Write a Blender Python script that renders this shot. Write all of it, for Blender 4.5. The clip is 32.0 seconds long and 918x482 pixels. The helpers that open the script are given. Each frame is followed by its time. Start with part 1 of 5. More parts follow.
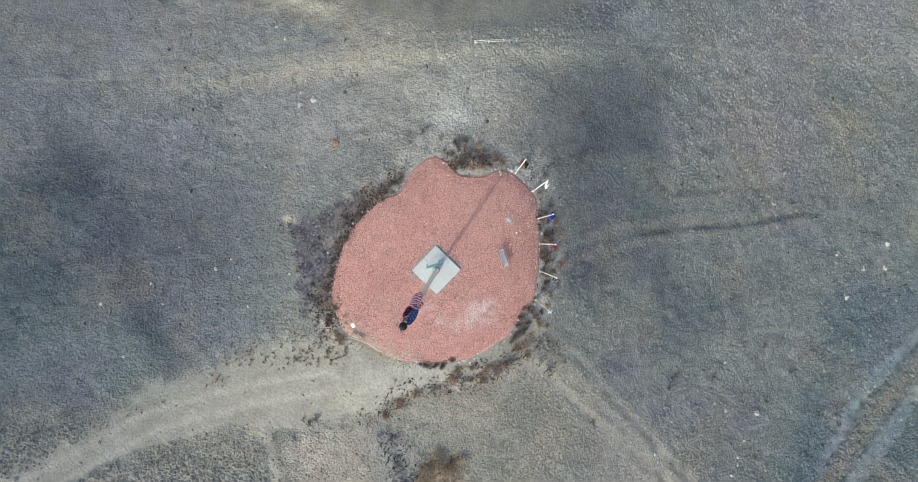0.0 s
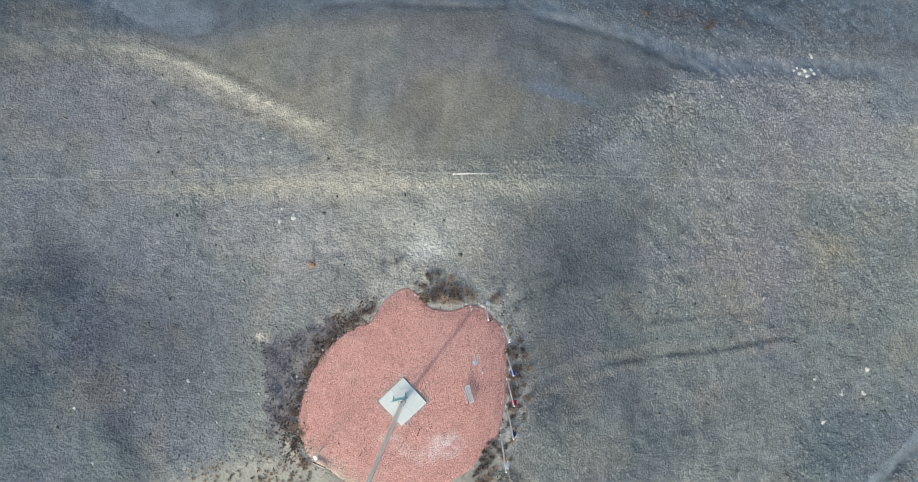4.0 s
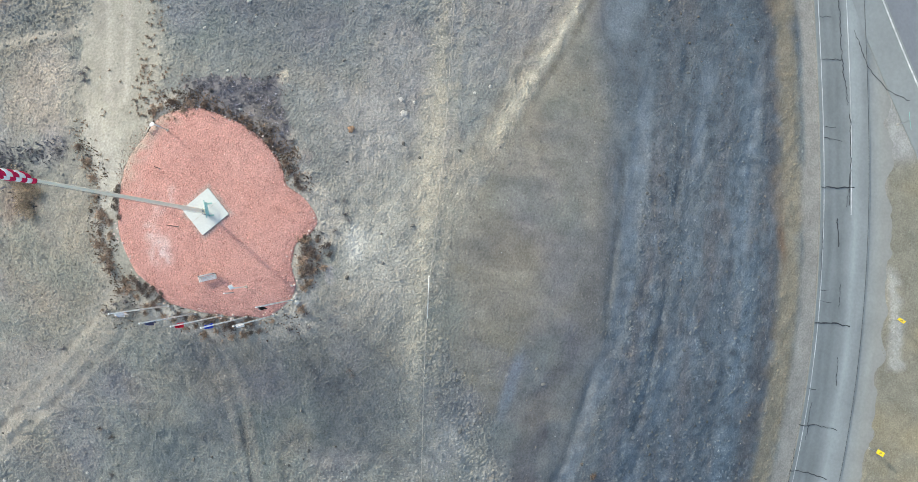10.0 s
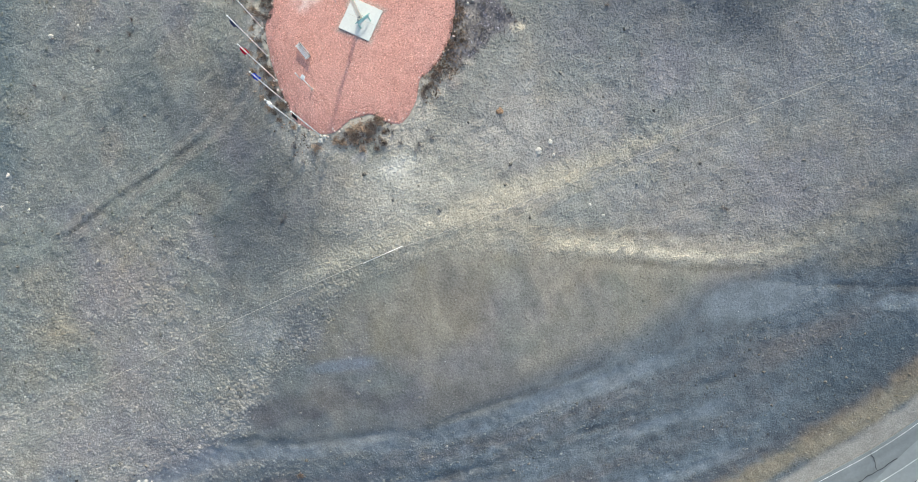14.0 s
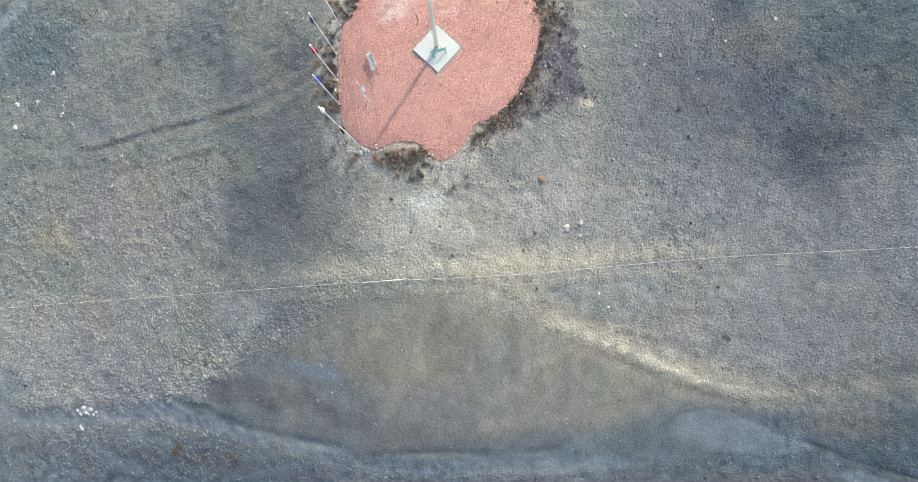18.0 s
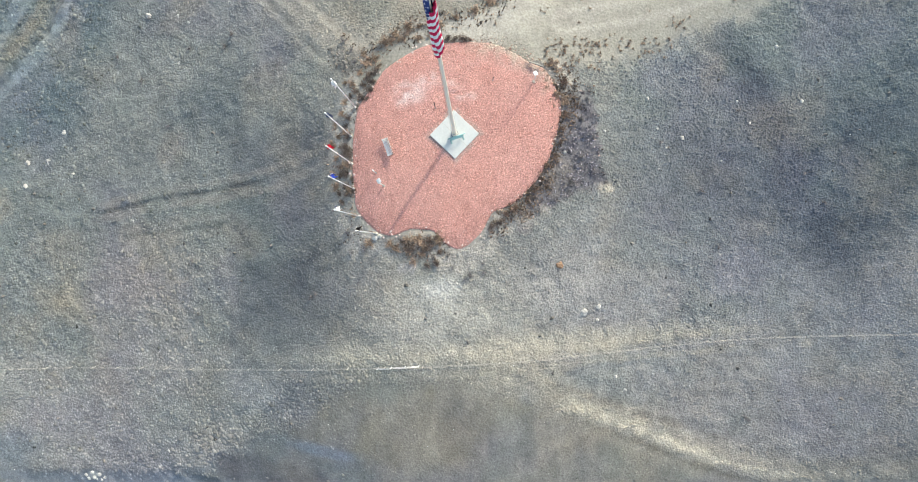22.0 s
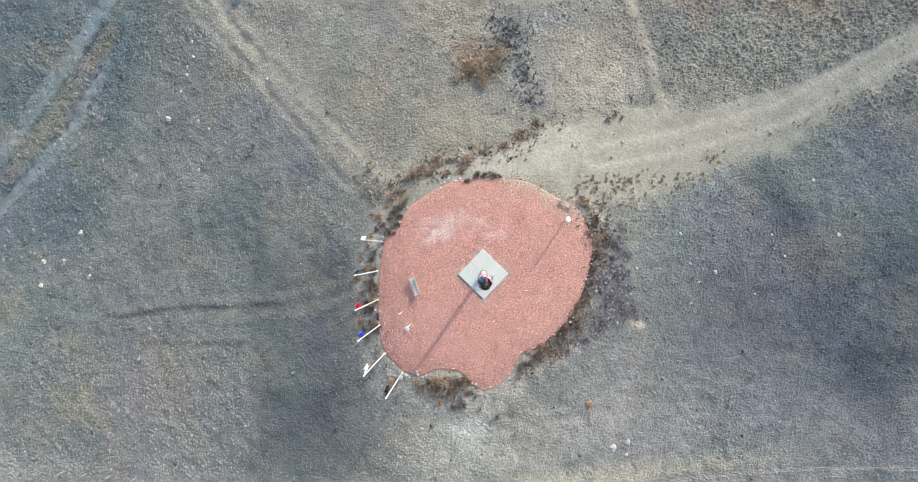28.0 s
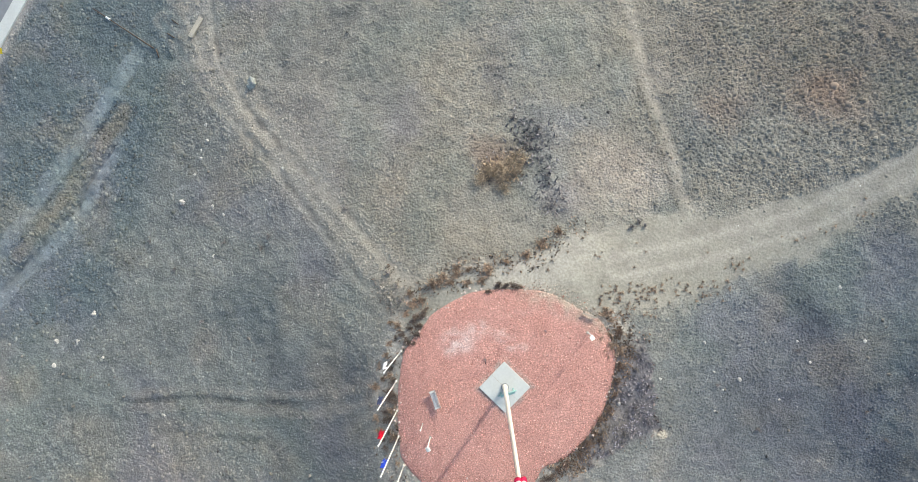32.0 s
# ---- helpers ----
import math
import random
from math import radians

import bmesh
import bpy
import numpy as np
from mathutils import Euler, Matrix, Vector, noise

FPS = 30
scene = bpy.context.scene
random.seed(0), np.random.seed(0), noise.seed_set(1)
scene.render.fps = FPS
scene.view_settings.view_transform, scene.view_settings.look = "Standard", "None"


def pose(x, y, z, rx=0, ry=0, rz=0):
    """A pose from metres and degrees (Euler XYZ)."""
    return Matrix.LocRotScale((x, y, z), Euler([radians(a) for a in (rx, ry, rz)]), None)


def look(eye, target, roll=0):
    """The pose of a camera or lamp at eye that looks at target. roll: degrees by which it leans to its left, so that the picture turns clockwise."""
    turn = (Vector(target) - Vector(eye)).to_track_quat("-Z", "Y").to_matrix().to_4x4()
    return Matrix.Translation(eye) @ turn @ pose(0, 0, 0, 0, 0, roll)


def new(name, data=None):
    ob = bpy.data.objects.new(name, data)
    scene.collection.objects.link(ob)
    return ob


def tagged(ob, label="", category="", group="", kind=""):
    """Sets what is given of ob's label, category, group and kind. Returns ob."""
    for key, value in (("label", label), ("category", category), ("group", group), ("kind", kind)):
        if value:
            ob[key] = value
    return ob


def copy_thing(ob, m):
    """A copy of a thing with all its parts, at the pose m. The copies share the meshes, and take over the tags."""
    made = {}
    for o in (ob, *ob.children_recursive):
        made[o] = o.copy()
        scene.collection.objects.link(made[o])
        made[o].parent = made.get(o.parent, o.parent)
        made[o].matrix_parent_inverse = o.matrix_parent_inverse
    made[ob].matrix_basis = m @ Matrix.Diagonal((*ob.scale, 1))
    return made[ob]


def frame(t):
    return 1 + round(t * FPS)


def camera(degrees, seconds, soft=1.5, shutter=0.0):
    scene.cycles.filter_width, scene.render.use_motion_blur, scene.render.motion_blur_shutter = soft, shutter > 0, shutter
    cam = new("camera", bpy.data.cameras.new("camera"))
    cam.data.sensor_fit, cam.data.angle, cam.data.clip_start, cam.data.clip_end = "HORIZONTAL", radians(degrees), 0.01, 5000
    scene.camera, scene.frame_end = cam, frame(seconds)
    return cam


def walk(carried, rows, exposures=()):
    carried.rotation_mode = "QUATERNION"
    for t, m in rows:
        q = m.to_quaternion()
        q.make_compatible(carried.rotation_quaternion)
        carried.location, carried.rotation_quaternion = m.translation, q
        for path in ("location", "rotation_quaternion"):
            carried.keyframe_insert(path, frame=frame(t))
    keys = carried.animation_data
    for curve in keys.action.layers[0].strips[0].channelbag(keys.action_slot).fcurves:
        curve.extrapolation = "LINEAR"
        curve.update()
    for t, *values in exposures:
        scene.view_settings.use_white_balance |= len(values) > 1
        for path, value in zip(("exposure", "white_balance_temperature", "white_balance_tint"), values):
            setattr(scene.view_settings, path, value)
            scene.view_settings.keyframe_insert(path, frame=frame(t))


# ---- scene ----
cam = camera(73.0, 32.0, soft=0.9)
PATH = [
    (0, -2.510, -2.637, 54.933, -0.134, 0.479, 178.961),
    (0.5, -2.917, -4.079, 54.963, -0.197, 0.520, 179.033),
    (1, -3.310, -5.604, 55.043, -0.204, 0.565, 179.088),
    (1.5, -3.776, -7.064, 55.068, -0.155, 0.648, 179.113),
    (2, -4.356, -8.480, 55.234, -0.014, 0.833, 179.125),
    (2.5, -4.989, -9.922, 55.393, 0.162, 1.044, 179.235),
    (3, -5.388, -11.195, 55.388, 0.346, 1.242, 179.364),
    (3.5, -5.769, -12.492, 55.481, 0.558, 1.337, 179.569),
    (5.5, -6.114, -17.138, 55.055, 1.426, 1.591, 201.228),
    (6, -5.869, -18.261, 55.052, 1.567, 1.609, 209.158),
    (6.5, -5.620, -19.455, 55.173, 1.650, 1.568, 217.217),
    (7, -5.389, -20.677, 55.290, 1.698, 1.539, 225.559),
    (7.5, -4.978, -21.751, 55.325, 1.760, 1.536, 234.054),
    (8, -4.433, -22.644, 55.425, 1.826, 1.518, 242.271),
    (8.5, -3.818, -23.337, 55.466, 1.912, 1.453, 250.350),
    (9, -3.311, -23.818, 55.453, 2.011, 1.357, 258.674),
    (9.5, -2.785, -24.210, 55.593, 2.060, 1.271, 267.579),
    (10, -2.249, -24.439, 55.613, 2.048, 1.203, 275.696),
    (10.5, -1.670, -24.525, 55.637, 1.983, 1.173, 283.486),
    (11, -1.021, -24.663, 55.724, 1.885, 1.152, 291.326),
    (11.5, -0.380, -24.756, 55.843, 1.773, 1.122, 299.322),
    (12, 0.270, -24.789, 55.895, 1.662, 1.066, 307.387),
    (12.5, 0.785, -24.751, 55.895, 1.593, 1.027, 315.442),
    (13, 1.152, -24.528, 55.882, 1.565, 1.020, 323.402),
    (13.5, 1.412, -24.161, 55.915, 1.544, 1.008, 331.474),
    (15.5, 2.384, -22.539, 55.899, 1.326, 0.768, 356.205),
    (16, 2.395, -22.117, 55.862, 1.268, 0.771, 356.873),
    (16.5, 2.408, -21.428, 55.826, 1.206, 0.796, 357.138),
    (17, 2.394, -20.559, 55.757, 1.134, 0.850, 357.358),
    (17.5, 2.367, -19.444, 55.656, 1.056, 0.940, 357.613),
    (18, 2.295, -18.288, 55.522, 0.949, 1.045, 357.853),
    (18.5, 2.241, -17.205, 55.404, 0.838, 1.137, 358.049),
    (19, 2.195, -16.164, 55.251, 0.743, 1.213, 358.172),
    (19.5, 2.112, -15.158, 55.104, 0.668, 1.279, 358.245),
    (20, 2.036, -14.075, 54.983, 0.616, 1.366, 358.298),
    (20.5, 1.963, -13.021, 54.795, 0.570, 1.450, 358.361),
    (21, 1.886, -11.964, 54.726, 0.540, 1.534, 358.393),
    (21.5, 1.819, -10.958, 54.619, 0.534, 1.600, 358.463),
    (22, 1.689, -9.965, 54.486, 0.581, 1.630, 358.503),
    (22.5, 1.525, -9.049, 54.323, 0.674, 1.624, 358.562),
    (23, 1.341, -8.098, 54.256, 0.744, 1.615, 358.671),
    (23.5, 1.235, -7.016, 54.190, 0.719, 1.681, 358.688),
    (24, 1.118, -5.964, 54.172, 0.653, 1.756, 358.724),
    (24.5, 0.903, -4.870, 54.121, 0.618, 1.762, 358.743),
    (25, 0.734, -3.977, 53.949, 0.720, 1.779, 358.783),
    (25.5, 0.587, -2.998, 53.874, 0.794, 1.821, 358.791),
    (27.5, -0.107, 0.916, 53.513, 0.985, 1.900, 358.992),
    (28, -0.251, 1.921, 53.404, 0.980, 1.935, 359.014),
    (28.5, -0.457, 3.007, 53.338, 0.924, 1.931, 359.012),
    (29, -0.610, 4.041, 53.234, 0.870, 1.976, 359.031),
    (29.5, -0.752, 5.169, 53.188, 0.837, 2.026, 359.028),
    (30, -0.936, 6.501, 53.130, 0.828, 2.080, 359.015),
    (30.5, -1.113, 7.849, 53.047, 0.812, 2.127, 359.030),
    (31, -1.266, 9.085, 52.999, 0.777, 2.144, 358.987),
    (31.5, -1.464, 10.440, 52.944, 0.743, 2.174, 359.033),
    (32, -1.636, 11.736, 52.812, 0.707, 2.207, 359.045),
]
walk(cam, [(t, pose(x, y, z, rx, ry, rz)) for t, x, y, z, rx, ry, rz in PATH],
     exposures=[(0, 0.66, 6600, 4), (6, 0.91, 6600, 4), (13, 1.06, 6800, 4), (19, 1.11, 6850, 4), (21.5, 1.10, 6820, 4), (23, 1.03, 6780, 5), (25, 0.98, 6750, 5), (32, 0.87, 6750, 5)])

# ---- light: hazy low sun and open sky ----
SUN_EL, SUN_AZ = 32.0, 35.1          # degrees; azimuth from +y towards +x
world = bpy.data.worlds.new("sky")
world.use_nodes = True
scene.world = world
sky = world.node_tree.nodes.new("ShaderNodeTexSky")
sky.sky_type, sky.sun_disc = "NISHITA", False
sky.sun_elevation, sky.sun_rotation = radians(SUN_EL), radians(SUN_AZ)
sky.dust_density = 2.5
bg = world.node_tree.nodes["Background"]
bg.inputs[1].default_value = 0.14
world.node_tree.links.new(sky.outputs[0], bg.inputs[0])
sun = new("sun", bpy.data.lights.new("sun", "SUN"))
sun.data.energy, sun.data.angle, sun.data.color = 1.35, radians(1.6), (1.0, 0.95, 0.88)
ce, se = math.cos(radians(SUN_EL)), math.sin(radians(SUN_EL))
sun.matrix_world = look((200 * ce * math.sin(radians(SUN_AZ)), 200 * ce * math.cos(radians(SUN_AZ)), 200 * se), (0, 0, 0))


# ---- small numeric helpers ----
def lin(r, g, b):
    """Linear colour from 0-255 values."""
    return np.array([(c / 12.92 if c <= 0.04045 else ((c + 0.055) / 1.055) ** 2.4) for c in (r / 255, g / 255, b / 255)])


def vnoise(x, y, size, seed):
    """Smooth value noise in -1..1 with lumps of about that size."""
    table = np.random.RandomState(seed).uniform(-1, 1, (256, 256))
    u, v = np.asarray(x) / size + 97.3, np.asarray(y) / size + 41.7
    i, j = np.floor(u).astype(int), np.floor(v).astype(int)
    a, b = u - i, v - j
    a, b = a * a * (3 - 2 * a), b * b * (3 - 2 * b)
    i0, i1, j0, j1 = i % 256, (i + 1) % 256, j % 256, (j + 1) % 256
    return (table[i0, j0] * (1 - a) + table[i1, j0] * a) * (1 - b) + (table[i0, j1] * (1 - a) + table[i1, j1] * a) * b


def fbm(x, y, size, seed, octaves=3):
    return sum(vnoise(x, y, size / 2 ** k, seed + k) / 2 ** k for k in range(octaves)) / 1.6


def step(d, edge, soft):
    """1 inside edge, 0 outside, over a soft border."""
    s = np.clip((edge + soft / 2 - d) / soft, 0, 1)
    return s * s * (3 - 2 * s)


def along(x, y, line):
    """Distance to a polyline, and how far along it (0..1)."""
    best, where = np.full(np.shape(x), 1e9), np.zeros(np.shape(x))
    for k in range(len(line) - 1):
        (ax, ay), (bx, by) = line[k], line[k + 1]
        dx, dy = bx - ax, by - ay
        s = np.clip(((x - ax) * dx + (y - ay) * dy) / (dx * dx + dy * dy), 0, 1)
        d = np.hypot(x - ax - s * dx, y - ay - s * dy)
        near = d < best
        best, where = np.where(near, d, best), np.where(near, (k + s) / (len(line) - 1), where)
    return best, where


# ---- lie of the land: a hilltop that falls to a road ----
FALL = (-0.396, 0.105, -0.04, -0.145, 0.151, 0.038, 0.016, 0.176, 0.112, 0.137, 0.217, -0.097)


def hill(x, y):
    r = np.hypot(x, y)
    k = np.where(r > 65, (65 + 15 * np.tanh((r - 65) / 15)) / np.maximum(r, 1e-6), 1.0)
    r, th = r * k, np.arctan2(y, x)
    q = 2 * np.log1p(np.exp((r - 9) / 2))
    h = [np.ones_like(r), np.cos(th), np.sin(th), np.cos(2 * th), np.sin(2 * th), np.cos(3 * th), np.sin(3 * th)]
    z = sum(c * q * a for c, a in zip(FALL, h)) + sum(c * q * q / 60 * a for c, a in zip(FALL[7:], h))
    return -22.008 + 4 * np.logaddexp(0, (z + 22) / 4)


def hz(x, y):
    return float(hill(np.array(float(x)), np.array(float(y))))


# ---- lines of the plan ----
PAD = [(1.9, 8.2), (4.2, 7.8), (5.9, 6.8), (7.2, 6.1), (8.2, 5.5), (9.0, 4.0), (9.5, 2.2), (9.1, 0.2), (8.5, -1.8), (7.2, -4.0),
       (5.9, -5.5), (4.4, -6.5), (3.1, -7.0), (2.1, -8.7), (1.1, -9.6), (-0.1, -10.1), (-1.2, -9.4), (-2.2, -8.4), (-4.0, -8.2),
       (-5.8, -8.7), (-7.0, -8.4), (-8.2, -7.3), (-9.0, -6.2), (-9.2, -4.1), (-9.2, -1.5), (-9.0, 1.0), (-8.5, 3.1), (-7.1, 4.8),
       (-6.1, 6.1), (-4.2, 7.3), (-2.2, 8.1), (-0.1, 8.2)]
SAND_N = [(60, 31), (34.1, 19.2), (30.1, 17.2), (25.9, 15.8), (21.6, 14.6), (17.7, 14.0), (14.0, 14.1), (9.3, 13.5), (6.2, 12.9), (4.0, 11.5), (1.4, 10.5), (-1.5, 9.9), (-4.7, 9.3), (-6.9, 8.4), (-8.4, 6.6)]
SAND_S = [(60, 28), (36.5, 16.9), (34.2, 15.2), (30.2, 12.6), (27.4, 11.0), (23.6, 9.7), (20.0, 8.1), (16.4, 6.8), (12.4, 6.3), (7.8, 6.4), (6.9, 6.1)]
BRANCH = [(16.9, 14.3), (15.9, 16.4), (15.3, 19.6), (14.4, 22.9), (13.6, 25.7), (13.0, 29.2), (11.5, 38), (9, 50)]
PATH_NW = [(-7.8, 8.3), (-10.8, 11.1), (-13.7, 14.4), (-16.0, 16.3), (-19.0, 19.3), (-22.4, 22.7), (-26.2, 26.7), (-28.8, 30.3), (-30.4, 33.0), (-31.2, 36.5), (-32, 44)]
PATH_NW_B = [(-12.5, 8.4), (-15.6, 12.0), (-19.8, 16.8), (-25.3, 23.0), (-31.0, 28.8), (-34.3, 33.2), (-38, 38.5)]
WORN = [(-8.6, 7.6), (-13.2, 12.4), (-18.4, 18.0), (-24.4, 24.6), (-29.6, 30.0), (-32.5, 34.5), (-35, 42)]
FENCE = [(-58, -23.2), (-38.5, -22.3), (-22.6, -21.4), (-7.7, -20.8), (8, -20.6), (27, -19.9), (60, -19.2)]
STRAW = [(8.2, -23.9), (10.5, -25.6), (14.2, -27.3), (18.0, -28.9), (21.9, -31.0), (27.2, -33.2), (31.1, -34.4), (35.5, -35.2), (45.5, -35.0), (52, -34.6)]
GULLIES = [[(24, -42.0), (18.5, -41.8), (13, -41.3), (7, -40.8), (1.2, -40.5), (-4.6, -40.2), (-9, -39.5), (-15.3, -38.0), (-21.7, -36.6), (-27.1, -34.9), (-32.4, -34.5), (-38.2, -35.3), (-46.9, -36.4), (-58, -36.6)],
           [(26, -50), (22.3, -49.4), (14.5, -48.2), (7.2, -48.0), (-1.4, -47.6), (-12.9, -46.2), (-20, -44.2), (-28, -43.0), (-35.3, -42.0), (-43, -39.6), (-50, -39)],
           [(30, -55.2), (20, -54.9), (7.7, -54.3), (-3.2, -53.5), (-12, -53.0), (-22, -52), (-34, -51)],
           [(-40.5, 36), (-41.8, 34.2), (-44.1, 31.3), (-46.9, 27.7), (-50.1, 23.8), (-52.4, 21.1), (-55.6, 17.0), (-58, 14.3), (-63, 8)],
           [(-42.2, 26), (-43.6, 24.2), (-46.2, 21.3), (-48.4, 17.9), (-50.8, 15.0), (-54.1, 12.2), (-56.5, 10.0), (-62, 5)]]
SCARPS = [([(-30, -33.4), (-26.2, -34.0), (-22.9, -35.5), (-16.5, -36.9), (-12.6, -37.6), (-8, -38.6), (-4.4, -38.7), (1, -38.9), (7, -39.2), (11, -39.5)], 0.42),
          [[(26, -46.2), (20, -46.3), (13, -46.4), (6.5, -45.8), (-0.8, -45.4), (-4.5, -45.0), (-10.6, -44.3), (-19, -42.9)], 0.42],
          ([(-41.5, 28.6), (-43.6, 25.2), (-47.8, 20.3), (-49.4, 17.4), (-55.7, 11.6), (-60, 7.5)], 0.38),
          ([(-41.5, 32.6), (-43.6, 29.6), (-47.0, 25.6), (-50.0, 22.0), (-54.6, 16.4)], 0.25),
          ([(23.2, -36.9), (27.2, -36.1), (30.5, -36.9), (35.1, -39.4), (40.1, -41.3), (44.9, -43.3), (52, -45.2)], 0.34)]
RUTS = [[(-43, -5.1), (-38.5, -4.5), (-34.4, -3.9), (-26.5, -3.4), (-19.3, -2.9), (-15.3, -2.2), (-12, -0.9)], [(-38, -7.7), (-34.2, -7.5), (-28.7, -7.2), (-23.8, -6.9)]]
TOE = [(-60, -35.6), (-55.6, -35.4), (-44.5, -34.9), (-36.7, -34.0), (-27.5, -32.3), (-24.1, -29.7), (-20.1, -27.9), (-17.5, -27.6), (-14.5, -28.5), (-9.8, -29.6), (-7, -30.8), (-3, -33.6), (2, -36.4)]
FAN_TOP = [(-30, -34.4), (-22.1, -30.2), (-17.1, -27.5), (-12.3, -23.9), (-9.2, -21.8), (0.1, -22.2), (5.1, -24.2), (11, -27.2), (20.5, -31.3), (27, -34.0), (35.5, -38.6)]


def road_y(x):
    """The hill-side edge line of the road."""
    return -65.45 + 0.0025 * np.minimum(np.abs(x + 3), 60) ** 2 + np.maximum(np.abs(x + 3) - 60, 0) * 0.29 + 0.012 * np.clip(x - 35, 0, 14) ** 2


def side_road(x, y):
    """Signed distance past the edge line of the joining road (positive on its asphalt)."""
    return -(y + 82.6 - (x - 13.3) * 0.585) * 0.863


def nw_road(x, y):
    """Signed distance past the kerb of the road beyond the north-west slope."""
    return (-(x + 56.6) * 0.83 + (y - 39.9) * 0.555)


def in_pad(x, y):
    ang, rad = np.arctan2(y, x), np.hypot(x, y)
    a = np.array([math.atan2(v, u) for u, v in PAD])
    r = np.array([math.hypot(u, v) for u, v in PAD])
    order = np.argsort(a)
    return rad - np.interp(ang, a[order], r[order], period=2 * math.pi)


def sand_zone(x, y):
    """0..1 for the bare sandy track and its apron."""
    n = fbm(x, y, 2.0, 31)
    north = np.interp(x, *np.array(sorted(SAND_N)).T)
    south = np.interp(x, *np.array(sorted(SAND_S)).T)
    south = np.where(x < 6.9, 4.0, south)
    up, down = step(y - north + 0.7 * n, 0.0, 0.9), step(south - y + 1.1 * n + 0.8 * fbm(x, y, 0.7, 36), 0.0, 2.0 + 0.04 * np.clip(x - 8, 0, 30))
    return up * down * step(-x, 8.6, 1.2) * (1 - 0.2 * step(-x, -26, 16))


def slate_zone(x, y):
    """The corner of grey brush east of the gravel."""
    n = fbm(x, y, 1.6, 121)
    east = np.interp(-y, [-5.1, -0.8, 2.9, 4.4], [12.3, 12.6, 13.1, 13.4])
    return step(x - east + 0.7 * n, 0, 0.9) * step(-7.0 + (x - 6.1) * 0.333 - y + 0.7 * n, 0, 0.9) * step(y, 3.6, 3.0) * step(-x, -6.0, 1.0)


def fan_zone(x, y):
    """The smooth bare face under the fence."""
    n = fbm(x, y, 5, 45)
    low = np.interp(x, *np.array(sorted(GULLIES[0])).T)
    return step(y - np.interp(x, *np.array(FAN_TOP).T) + 0.8 * n, 0, 1.8) * step(low - y, -0.6, 1.6) * step(np.abs(x - 4), 31, 3)


def relief(x, y):
    """Land with gullies, banks and lumps."""
    z = hill(x, y)
    rough = 0.5 + 0.5 * np.clip(fbm(x, y, 9, 5) + 0.4, 0, 1)
    flat = np.maximum(step(in_pad(x, y), 0.6, 1.0), sand_zone(x, y) * 0.8)
    ry = road_y(x)
    flat = np.maximum(flat, step(y - ry, 3.0, 2.0))
    flat = np.maximum(flat, step(-nw_road(x, y), 2.0, 2.0))
    flat = np.maximum(flat, 0.7 * fan_zone(x, y))
    z = z + (1 - flat) * (0.10 * fbm(x, y, 1.6, 11) + 0.10 * rough * vnoise(x, y, 0.6, 14) + 0.25 * fbm(x, y, 12, 17) + 0.08 * step(x, -21, 5) * fbm(x + 0.3 * y, y, 0.9, 19))
    wob = 0.8 * fbm(x, y, 4, 21)
    for k, line in enumerate(GULLIES):
        d, s = along(x, y, line)
        z = z - (0.16 if k < 3 else 0.2) * np.clip(0.6 + 1.2 * fbm(x, y, 5, 25 + k), 0.1, 1.2) * np.exp(-((d + wob * (0.5 if k in (0, 3, 4) else 1.3)) / 0.9) ** 2) * step(np.abs(s - 0.5), 0.5, 0.2)
    d, s = along(x, y, STRAW)
    z = z + 0.12 * np.exp(-(d / 1.1) ** 2) * step(s, 0.8, 0.5) * step(-s, -0.1, 0.2)
    for k, (line, w) in enumerate(SCARPS):
        d, s = along(x, y, line)
        z = z - (0.30 if k in (2, 3) else 0.17) * np.clip(0.7 + 1.2 * fbm(x, y, 4, 221 + k), 0.0, 1.2) * np.exp(-((d + 0.35 * wob) / w) ** 2) * step(np.abs(s - 0.5), 0.5, 0.15)
    for line in RUTS:
        d, s = along(x, y, line)
        z = z - (0.13 if line is RUTS[0] else 0.05) * np.exp(-((d + 0.25 * wob) / 0.3) ** 2) * step(x, -19.5, 4)
    for line in (PATH_NW, PATH_NW_B):
        d, s = along(x, y, line)
        z = z - 0.09 * np.clip(0.6 + 1.2 * fbm(x, y, 6, 231), 0, 1) * np.exp(-((d + 0.3 * wob) / 0.28) ** 2)
    return z


def rz_at(x, y):
    return float(relief(np.array([float(x)]), np.array([float(y)]))[0])


def blob(x, y, cx, cy, rx, ry, soft=0.8, turn=0.0, seed=3):
    c, s = math.cos(turn), math.sin(turn)
    u, v = ((x - cx) * c + (y - cy) * s) / rx, (-(x - cx) * s + (y - cy) * c) / ry
    return step(np.hypot(u, v) + 0.30 * fbm(x, y, max(rx, ry) * 0.6, seed), 1.0 - soft / 2, soft)


